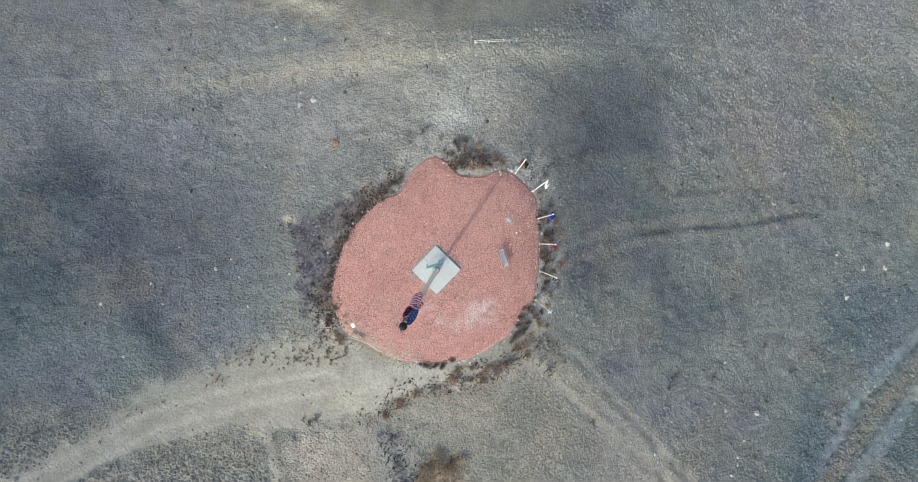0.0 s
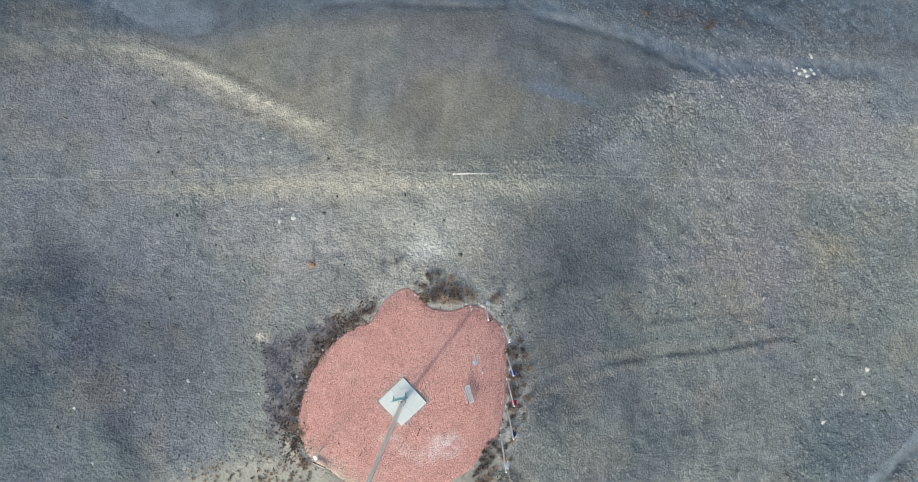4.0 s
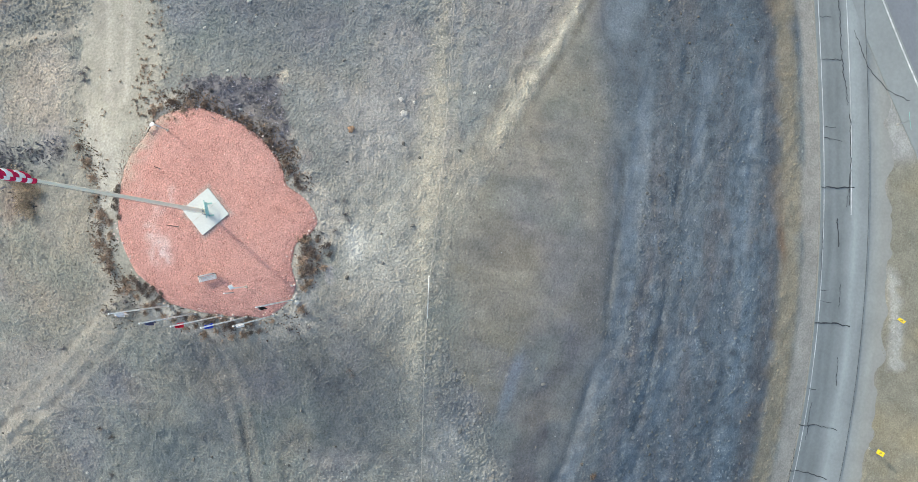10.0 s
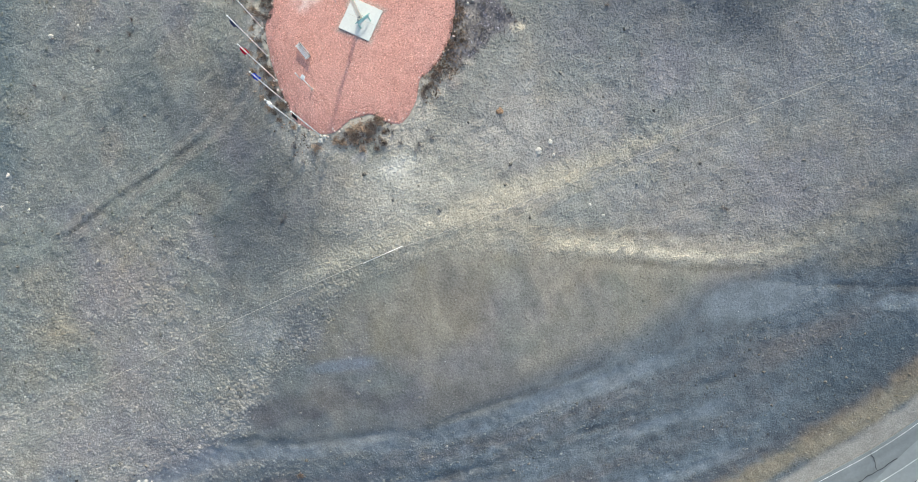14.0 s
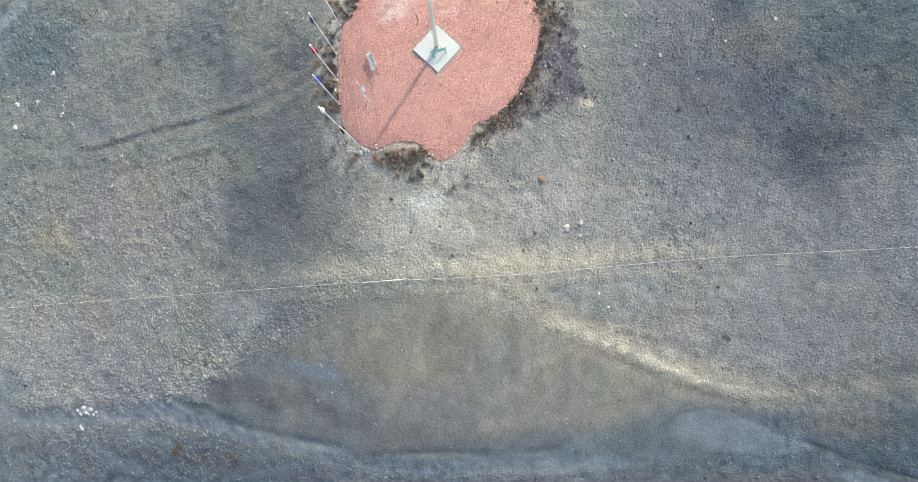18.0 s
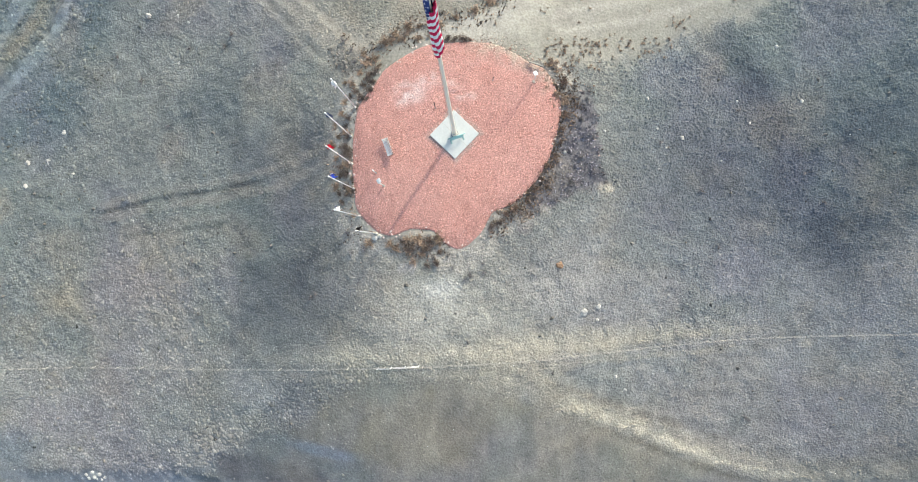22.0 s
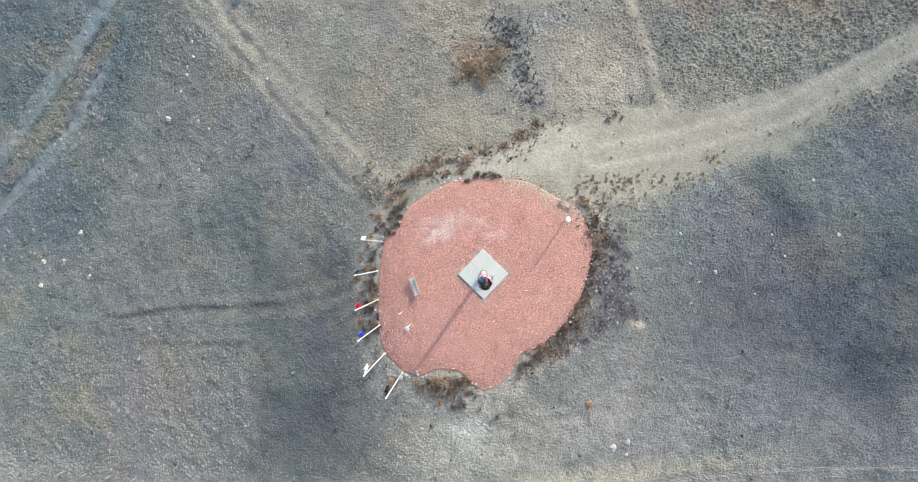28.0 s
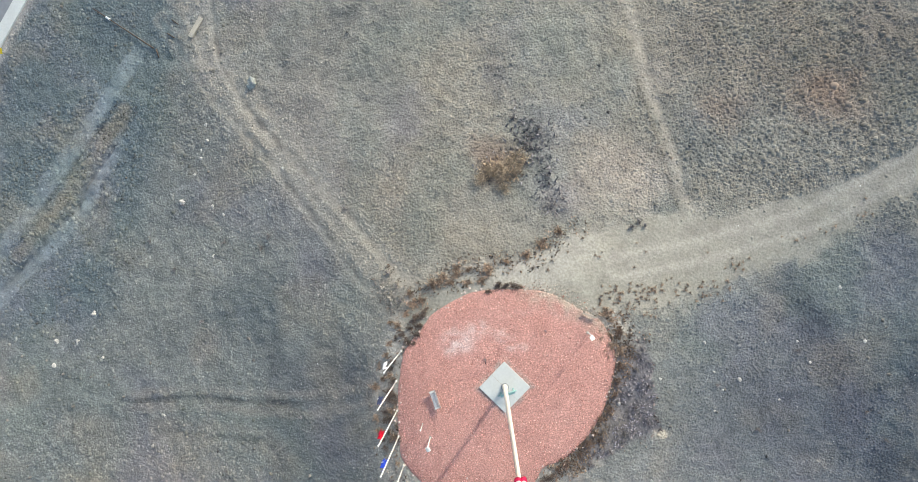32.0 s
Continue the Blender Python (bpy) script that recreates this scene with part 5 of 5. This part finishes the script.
for k, (at, h, c, lab, dr) in enumerate((
        ((-7.2, -8.5), 9.6, "black_cloth", "small black flag hanging limp from a white pole", 2.4),
        ((-8.8, -6.9), 9.8, "white_cloth", "small white flag with a grey emblem hanging limp", 2.2),
        ((-9.2, -4.4), 9.7, "blue_cloth", "small bright blue flag with a white emblem hanging limp", 2.0),
        ((-9.3, -2.15), 9.9, "bright_red_cloth", "small bright red flag hanging limp from a white pole", 2.2),
        ((-9.35, 0.35), 9.8, "slate_cloth", "small slate-blue and white flag hanging limp", 2.3),
        ((-8.9, 2.95), 9.6, "white_cloth", "small plain white flag hanging limp on its pole", 2.6))):
    small_pole(at, h, c, lab, k, dr)


# ---- bench, lamps, board, stakes ----
bench = thing("bench", (-5.93, -0.97, hz(-5.93, -0.97) + 0.09), -71.5, "weathered grey slatted bench with a backrest, on red gravel", "bench")
for k in range(4):
    part("seat_slat", box(1.55, 0.095, 0.035, pose(0, -0.17 + k * 0.11, 0.44), 0.006), M_BENCH, bench)
for k in range(3):
    part("back_slat", box(1.55, 0.03, 0.10, pose(0, 0.27 + k * 0.025, 0.56 + k * 0.13, -12), 0.006), M_BENCH, bench)
for s in (-0.68, 0.68):
    part("leg", box(0.06, 0.05, 0.44, pose(s, -0.17, 0.21), 0.005), M_DARKWOOD, bench)
    part("leg", box(0.06, 0.05, 0.90, pose(s, 0.25, 0.44, -7), 0.005), M_DARKWOOD, bench)
    part("seat_bearer", box(0.06, 0.46, 0.06, pose(s, 0.02, 0.395), 0.005), M_DARKWOOD, bench)
    part("armrest", box(0.08, 0.50, 0.04, pose(s * 1.06, 0.0, 0.66), 0.006), M_BENCH, bench)
    part("arm_post", box(0.05, 0.05, 0.22, pose(s * 1.06, -0.19, 0.54), 0.005), M_BENCH, bench)


def floodlight(at, height, turn, label):
    x, y = at
    ob = thing("floodlight", (x, y, hz(x, y) + 0.05), turn, label, "floodlight", "floodlights on the gravel")
    part("post", tube([(0, 0, 0), (0, 0, height)], 0.05, 10), M_WHITE, ob)
    part("footing", tube([(0, 0, 0), (0, 0, 0.08)], 0.14, 12), M_CONC2, ob)
    part("bracket", box(0.34, 0.04, 0.04, pose(0, 0, height), 0.006), M_WHITE, ob)
    head = part("lamp_head", box(0.40, 0.34, 0.12, pose(0, 0.08, height + 0.13, 38), 0.04), M_WHITE, ob, "white lamp housing")
    part("lens", box(0.36, 0.012, 0.14, pose(0, 0.25, height + 0.22, 38), 0.003), M_WHITE, head)
    part("visor", box(0.36, 0.12, 0.015, pose(0, 0.24, height + 0.28, 38), 0.004), M_WHITE, head)
    return ob


floodlight((7.1, 4.5), 2.7, 120, "white floodlight on a thin post beside the sandy track")
floodlight((-6.4, -4.3), 3.3, -60, "small white floodlight on a short thin post near the bench")
for k, (x, y, h) in enumerate(((-7.05, -3.15, 2.1), (-1.62, 2.36, 2.1), (3.5, 4.7, 0.9), (8.6, 0.4, 0.5))):
    st = thing("stake", (x, y, hz(x, y) + 0.05), 20 * k, "thin weathered grey post with a white cap" if k == 0 else "thin dark steel stake driven into the red gravel", "stake", "stakes in the gravel")
    part("rod", tube([(0, 0, 0), (0.03, 0.0, h)], 0.05 if k == 0 else 0.032, 7), M_BENCH if k == 0 else M_BLACK, st)
    part("cap", ball(0.08 if k == 0 else 0.05, pose(0.03, 0, h), None, 8), M_WHITE if k == 0 else M_BLACK, st)
    part("collar", tube([(0, 0, 0), (0, 0, 0.05)], 0.06, 8), M_STEEL, st)

board = thing("notice_board", (7.26, 5.98, hz(7.26, 5.98)), -20.5, "low grey wooden notice board on two posts at the gravel's edge", "board")
part("panel", box(1.2, 0.05, 0.2, pose(0, 0, 0.41), 0.008), M_DARKWOOD, board)
part("cap_rail", box(1.3, 0.13, 0.05, pose(0, 0, 0.54), 0.01), M_CONC2, board, "pale weathered cap rail")
for s in (-0.5, 0.5):
    part("post", box(0.1, 0.1, 0.6, pose(s, 0.08, 0.22), 0.01), M_DARKWOOD, board)

# ---- fence along the slope ----
fence = thing("wire_fence", (0, 0, 0), 0, "low wire fence on thin grey posts crossing the slope", "fence")
fx = np.arange(-56, 54, 3.5)
fy = np.interp(fx, *np.array(FENCE).T) + np.array([0.05 * math.sin(7 * v) for v in fx])
tops = []
for k, (x, y) in enumerate(zip(fx, fy)):
    z = rz_at(x, y)
    part("post", tube([(x, y, z - 0.1), (x + 0.02, y, z + 1.1)], 0.035, 6), M_WIRE, fence)
    tops.append((x, y, z))
for h in (0.35, 0.7, 1.02):
    part("wire", tube([(x, y, z + h) for x, y, z in tops], 0.010, 4), M_WIRE, fence)
rail = thing("rail_section", (-5.75, -20.72, rz_at(-5.75, -20.72)), 3.3, "short section of white pipe railing standing along the fence", "railing")
slope = (rz_at(-3.8, -20.6) - rz_at(-7.7, -20.85)) / 2
for h in (0.95, 0.5):
    part("rail_pipe", tube([(-2.0, 0, h - slope), (2.0, 0, h + slope)], 0.019, 8), M_WHITE, rail)
for q in (-1.9, -0.65, 0.65, 1.9):
    part("rail_post", tube([(q, 0, q / 2 * slope - 0.15), (q, 0, q / 2 * slope + 1.0)], 0.028, 8), M_WHITE, rail)

# ---- rocks ----
ROCKS = [(11.65, -16.35, 0.34, 0), (13.1, -15.9, 0.26, 0), (13.0, -17.2, 0.16, 0), (16.0, -24.5, 0.2, 0), (15.0, -23.0, 0.15, 0), (-42.4, -35.0, 0.24, 0), (-41.7, -35.3, 0.16, 0), (-43.1, -35.4, 0.24, 0), (-42.7, -35.6, 0.14, 0),
         (-43.9, -37.4, 0.2, 0), (9.24, -11.8, 0.32, 1), (13.5, 0.2, 0.16, 0), (18.6, 0.5, 0.15, 0), (19.5, -1.2, 0.17, 0), (21.0, -0.3, 0.26, 0), (18.8, -3.1, 0.14, 0),
         (17.6, 3.2, 0.2, 0), (26.3, 3.0, 0.17, 0), (32.4, 2.9, 0.24, 0), (29.8, 7.8, 0.2, 0), (-52.2, 1.6, 0.3, 0), (-52.4, -1.2, 0.28, 0),
         (-47.0, 4.9, 0.3, 0), (-32.7, 22.3, 0.18, 0), (-24.3, 17.2, 0.14, 0), (-22.3, 20.4, 0.18, 0), (27.6, 1.0, 0.18, 0), (9.75, -1.7, 0.16, 0), (-7.35, -8.9, 0.24, 0), (-6.9, -8.75, 0.2, 0), (-33.5, 20.5, 0.15, 0), (-32.1, 26.0, 0.2, 0), (-31.9, 24.2, 0.22, 0), (-32.7, 23.2, 0.14, 0), (-31.1, 16.9, 0.18, 0), (-29.7, 15.9, 0.16, 0), (-35.1, 17.5, 0.3, 0),
         (-49.2, 1.7, 0.24, 0), (-45.6, -0.1, 0.2, 0), (-30.9, 11.4, 0.2, 0), (-36.8, -6.0, 0.14, 0), (-44.4, -35.2, 0.22, 0), (-43.4, -34.8, 0.26, 0), (-42.1, -35.6, 0.16, 0), (-44.0, -35.6, 0.18, 0), (-44.1, -37.1, 0.2, 0), (25.0, -2.4, 0.15, 0), (23.3, 3.0, 0.14, 0)]
for k, (x, y, r, kind_) in enumerate(ROCKS):
    me = bm_mesh("rock", lump(r * (0.75 if x > 13.2 and y > -5 else 1.0), 500 + k, 0.5, 2 if r < 0.3 else 3, 0.65), M_TANROCK if kind_ else M_ROCK)
    ob = new("rock", me)
    ob.matrix_basis = pose(x, y, rz_at(x, y) + 0.12 * r, 0, 0, 37 * k)
    tagged(ob, ("tan" if kind_ else "pale whitish") + " angular rock lying on dry ground", "rock", "rocks lying about")
grey_rock = new("boulder", bm_mesh("boulder", lump(0.62, 77, 0.6, 3, 0.8), M_BOULDER))
grey_rock.matrix_basis = pose(-26.2, 30.0, rz_at(-26.2, 30.0) + 0.15)
tagged(grey_rock, "grey-white boulder beside the dirt path", "boulder")

# ---- concrete beam and drain poles on the north-west slope ----
beam = thing("concrete_beam", (-33.6, 37.25, rz_at(-33.6, 37.25) + 0.12), 59.5, "pale concrete beam lying on the slope", "beam")
part("beam_body", box(2.5, 0.55, 0.32, None, 0.03), M_CONC2, beam)
for s in (-0.9, 0.9):
    part("lifting_loop", tube([(s - 0.08, 0, 0.15), (s - 0.06, 0, 0.24), (s + 0.06, 0, 0.24), (s + 0.08, 0, 0.15)], 0.015, 6), M_STEEL, beam)
log = thing("fallen_pole", (0, 0, 0), 0, "thin dark pole lying across the gully with a white sleeve", "pole")
ax_, ay_, bx_, by_ = -46.6, 40.5, -38.9, 35.3
za, zb = rz_at(ax_, ay_) + 0.18, rz_at(bx_, by_) + 0.18
mid = [(ax_ + (bx_ - ax_) * q, ay_ + (by_ - ay_) * q, max(za + (zb - za) * q, rz_at(ax_ + (bx_ - ax_) * q, ay_ + (by_ - ay_) * q) + 0.1)) for q in (0, 0.2, 0.4, 0.6, 0.8, 1)]
part("pole_body", tube(mid, [0.05, 0.06, 0.06, 0.07, 0.07, 0.08], 8), M_DARKWOOD, log)
part("sleeve", tube([(-44.9, 39.35, mid[1][2] + 0.0), (-44.4, 39.0, mid[1][2] + 0.02)], 0.12, 10), M_WHITE, log)
for x0, y0, dx_, dy_ in ((-38.6, 35.2, 0.3, -1.0), (-37.2, 36.9, 0.9, -0.6), (-36.6, 38.4, 0.8, -0.6)):
    z = rz_at(x0, y0) + 0.08
    tm = thing("timber", (x0, y0, z), 0, "short dark timber lying on bare soil", "timber", "timbers on the slope")
    part("timber_body", tube([(0, 0, 0), (dx_, dy_, rz_at(x0 + dx_, y0 + dy_) - z + 0.08)], [0.07, 0.06], 8), M_DARKWOOD, tm)


# ---- signs by the road ----
def road_sign(at, colour, w, h, turn, label):
    x, y = at
    ob = thing("road_sign", (x, y, rz_at(x, y) - 0.05), turn, label, "road sign", "signs along the road")
    part("post", tube([(0, 0, 0), (0, 0, 2.4)], 0.04, 8), M_STEEL, ob)
    pl = part("plate", box(w, 0.03, h, pose(0, -0.05, 2.1, -38) @ (Matrix.Rotation(math.pi / 4, 4, "Y") if w == h else Matrix.Identity(4)), 0.006), colour, ob)
    part("arrow_bar", box(w * 0.5, 0.01, h * 0.14, pose(0, -0.065, 2.115, -38), 0.002), M_BLACK, pl)
    part("bracket", box(0.16, 0.03, 0.05, pose(0, -0.02, 2.1), 0.004), M_STEEL, ob)
    part("footing", tube([(0, 0, 0), (0, 0, 0.1)], 0.16, 10), M_CONC2, ob)


road_sign((-4.0, -75.2), M_YELLOW, 0.75, 0.75, 80, "yellow diamond warning sign with a dark mark, on a steel post")
road_sign((-19.6, -74.0), M_YELLOW, 0.75, 0.75, 95, "yellow diamond warning sign on a steel post beyond the road")
road_sign((19.6, -74.2), M_GREEN, 2.2, 0.4, 10, "long green road sign plate on a steel post")
road_sign((-57.3, 35.6), M_YELLOW, 0.7, 0.7, 40, "yellow diamond sign beside the concrete gutter")


# ---- shrubs ----
def shrub(name, radius, height, leaf, seed, blades, fine=1.0):
    """A dry bush: forked stems and many small ragged leaves."""
    rnd = random.Random(seed)
    ob = thing(name)
    st = bmesh.new()
    tips = []
    for k in range(9):
        a, e = rnd.uniform(0, 6.3), rnd.uniform(0.3, 1.0)
        r1, h1 = radius * rnd.uniform(0.2, 0.5) * e, height * rnd.uniform(0.35, 0.55)
        p1 = (r1 * math.cos(a), r1 * math.sin(a), h1)
        p2 = (radius * e * math.cos(a + 0.3), radius * e * math.sin(a + 0.3), height * rnd.uniform(0.6, 1.0))
        st = tube([(0, 0, -0.05), p1, p2], [0.02, 0.013, 0.005], 4, st)
        tips += [p1, p2, tuple((u + v) / 2 for u, v in zip(p1, p2))]
    part("woody_base", st, M_TWIG, ob)
    lf = bmesh.new()
    for k in range(blades):
        c = Vector(rnd.choice(tips)) + Vector((rnd.gauss(0, 0.22) * radius, rnd.gauss(0, 0.22) * radius, rnd.gauss(0, 0.14) * height))
        c.z = max(c.z, 0.03)
        q = Euler((rnd.uniform(-1, 1), rnd.uniform(-1, 1), rnd.uniform(0, 6.3))).to_matrix()
        s = radius * rnd.uniform(0.10, 0.22) * fine
        lf.faces.new([lf.verts.new(c + q @ Vector(p)) for p in ((-s, 0, 0), (0, -s * 0.4, 0.02), (s, 0, 0), (0, s * 0.45, 0.03))])
    part("foliage", lf, M_LEAF[leaf], ob)
    return ob


KINDS = {"sprout": (shrub("seedling", 0.17, 0.16, "brown_leaves", 6, 70), "small brown seedling rooted in bare sand"),
         "dark": (shrub("shrub", 0.46, 0.36, "dark_leaves", 1, 190), "small dark brown dead shrub at the gravel's edge"),
         "brown": (shrub("shrub", 0.54, 0.36, "brown_leaves", 2, 210), "brown dry shrub on the rim of the gravel"),
         "rust": (shrub("shrub", 0.46, 0.40, "rust_leaves", 3, 190), "rust-brown dry shrub growing beside the gravel"),
         "gold": (shrub("shrub", 0.62, 0.70, "gold_leaves", 4, 420, 0.55), "golden dry bunch shrub standing on the slope"),
         "grey": (shrub("shrub", 0.34, 0.32, "grey_leaves", 5, 110), "grey dry shrub among stubble")}
SPOTS = {"sprout": [], "dark": [(-8.4, 3.8), (-7.6, 4.4), (-7.4, 5.1), (-7.8, 3.6), (-1.2, 8.1), (-9.7, 0.3), (-9.6, -0.9), (-9.5, -1.4), (-10.5, -2.4), (-9.4, -3.5), (-9.2, -4.7), (-10.7, -4.7), (-10.4, -5.6), (-2.0, -11.2), (-2.7, -11.5), (-9.9, -4.9), (-10.1, -4.1), (-9.9, -3.2), (-10.2, -2.9), (-10.0, -1.2), (-10.1, -0.6), (-9.9, 1.3), (-9.6, 2.0), (-9.4, 4.0), (-8.8, 4.4), (-8.2, 4.9), (-7.8, 5.5), (-7.4, 5.9), (-6.9, 6.3), (-6.6, 6.6),
                  (-4.9, -9.3), (-4.1, -9.8), (-3.3, -9.3), (-2.7, -10.0), (-2.4, -9.4), (-1.5, -10.3), (-0.4, 8.5), (0.2, 8.45), (0.9, 8.5), (1.5, 8.45), (3.0, -8.3), (3.5, -7.9), (4.1, -7.6), (-30.7, -38.8), (-30.3, -38.4), (-31.1, -39.2), (-23.1, -39.2)],
         "brown": [(-3.9, 10.1), (-4.4, 8.9), (-5.5, 8.9), (-3.0, 8.9), (-1.1, 9.7), (-1.8, 9.1), (-7.1, 7.3), (-8.2, 7.9), (-4.4, -9.1), (-3.9, -11.1), (-1.8, -9.1), (-3.2, -10.5), (-1.5, -9.6), (-10.9, -4.2), (-11.2, -3.0), (-10.8, -1.6), (-11.4, -0.4), (-10.7, 0.4), (-11.0, 1.6), (-10.3, 2.6), (-10.0, 3.6), (-9.2, 5.2), (-8.5, 6.2), (-7.9, 6.9), (-9.9, 5.4), (-9.4, -6.8), (-6.1, -9.4), (-5.6, -9.9), (-7.9, -9.3), (-3.7, -9.2), (-4.5, -10.1), (-2.9, -9.7), (-9.7, -4.5), (-9.8, -2.3), (-10.0, 0.7), (-6.0, 8.7), (-5.2, 9.3), (-4.0, 9.6), (-2.9, 9.9), (-1.2, 10.2), (0.3, 10.6), (2.2, 11.1), (3.4, 12.0), (5.0, 13.2), (9.3, 3.4), (9.8, 2.9), (9.2, 5.4), (8.8, 6.0)],
         "rust": [(9.7, 4.6), (9.9, 1.4), (9.5, 0.4), (9.3, -0.9), (8.9, -2.0), (8.2, -3.0), (7.6, -4.1), (6.9, -5.0), (6.2, -5.8), (5.2, -6.6), (4.4, -7.2), (9.9, 4.3)],
         "gold": [(-0.6, 18.3), (0.4, 18.0), (1.2, 18.6), (-0.1, 19.2), (0.9, 19.5), (1.7, 18.9), (-1.1, 19.0), (-1.7, 18.1), (2.2, 19.6), (0.2, 17.3), (1.5, 20.1)],
         "grey": [(12.0, 3.0), (11.4, 1.2), (12.4, -0.4), (11.2, -2.2), (12.3, -3.3), (10.3, -4.4), (9.0, -5.8), (7.3, -6.9), (-9.4, 8.6), (-10.3, 9.6), (-9.0, 7.2), (-15.0, 15.8), (-36, 10), (2.4, 21.2), (3.6, 22.6)]}
SPOTS["grey"] += [(-35.0, 17.2), (-23.7, 13.4), (-24.6, 12.2), (-29.5, 12.8), (-39.3, 13.2), (-32.2, 4.4), (23.2, -5.1), (26.4, 2.1), (33.1, -3.7), (35.2, -6.5), (25.2, -10.6), (18.9, -0.7), (29.0, -28.2), (29.3, -28.6),
                  (-13.9, -14.3), (-13.4, -13.9), (-28.2, -10.5), (-27.3, -16.1), (-19.3, -4.1), (1.3, 23.6), (3.4, 20.6), (4.1, 18.2), (4.6, 15.6), (3.0, 23.4)]
rnd = random.Random(5)
# dark seedlings dotted over the sand
for n, x0, x1, y0, y1 in ((60, 8.2, 13.2, 5.6, 8.3), (34, 13.0, 20.0, 7.0, 8.8), (9, 18.5, 22.0, 9.2, 10.6), (10, 24, 33, 11.6, 14.6)):
    for k in range(n):
        a = rnd.random()
        SPOTS["sprout"].append((x0 + (x1 - x0) * a, y0 + (y1 - y0) * (rnd.random() if x0 < 22 else a) + rnd.gauss(0, 0.3)))
SPOTS["sprout"] += [(8.0, 5.5), (8.4, 5.0), (8.3, 4.0), (8.6, 2.9), (8.8, 2.3), (9.1, 5.7), (9.6, 5.5), (8.2, 4.6), (8.9, 4.4), (9.7, 8.4), (10.3, 7.8), (11.0, 8.6), (11.5, 7.2), (12.5, 7.8), (13.7, 8.3), (9.1, 7.4), (8.3, 7.0), (7.7, 6.5), (8.6, 6.5), (9.9, 6.0), (10.8, 5.9), (15.1, 7.4), (15.9, 8.1), (15.3, 8.5), (5.6, 11.3), (6.9, 12.5), (8.0, 11.1), (8.6, 11.3), (8.3, 10.9), (11.4, 9.9), (12.4, 11.3), (3.9, 9.9), (4.3, 10.6), (11.7, 12.0), (15.1, 19.5), (17.9, 11.1), (31.6, 15.6)]
SPOTS["grey"] += [(-0.9, -10.6), (2.2, -11.5), (0.5, -12.8), (-0.5, -11.7), (2.3, -12.2), (1.0, -12.5), (-10.0, -8.4), (-9.6, -10.1), (-8.3, -9.8), (11.3, 13.5), (12.5, 13.5), (12.0, 13.9)]
for key, spots in SPOTS.items():
    proto, lab = KINDS[key]
    tagged(proto, lab, "seedling" if key == "sprout" else "shrub", "seedlings on the sand" if key == "sprout" else "shrubs round the gravel")
    for k, (x, y) in enumerate(spots):
        s = rnd.uniform(0.75, 1.35) if key in ("sprout", "gold", "grey") else rnd.uniform(0.5, 1.1)
        m = pose(x, y, rz_at(x, y), 0, 0, rnd.uniform(0, 360)) @ Matrix.Diagonal((s, s, s * rnd.uniform(0.8, 1.1), 1))
        if k == 0:
            proto.matrix_basis = m
        else:
            c = copy_thing(proto, pose(0, 0, 0))
            c.matrix_basis = m

# ---- pale stones edging the gravel, last ----
EDGE_SHAPES = [bm_mesh("edging_stone", lump(0.11, 900 + k, 0.45, 1, 0.8), M_EDGE) for k in range(5)]
per = on_rim(np.linspace(0, len(PAD), 1400, endpoint=False))
gap, last = 0.0, None
for (x, y) in per:
    if last is not None and math.hypot(x - last[0], y - last[1]) < gap:
        continue
    a = math.degrees(math.atan2(y, x))
    thin = 0.35 if -45 < a < 35 else (0.06 if 35 <= a < 75 else (0.55 if a < -60 or a > 110 else 0.4))
    last, gap = (x, y), rnd.uniform(0.16, 0.42)
    if rnd.random() > thin:
        continue
    s = rnd.uniform(0.4, 1.15)
    o = new("edging_stone", EDGE_SHAPES[rnd.randrange(5)])
    k = 1 + rnd.gauss(0, 0.024)
    o.parent = gravel_pad
    o.matrix_basis = pose(x * k, y * k, hz(x, y) + 0.10, 0, 0, rnd.uniform(0, 360)) @ Matrix.Diagonal((s, s * rnd.uniform(0.7, 1.2), s, 1))
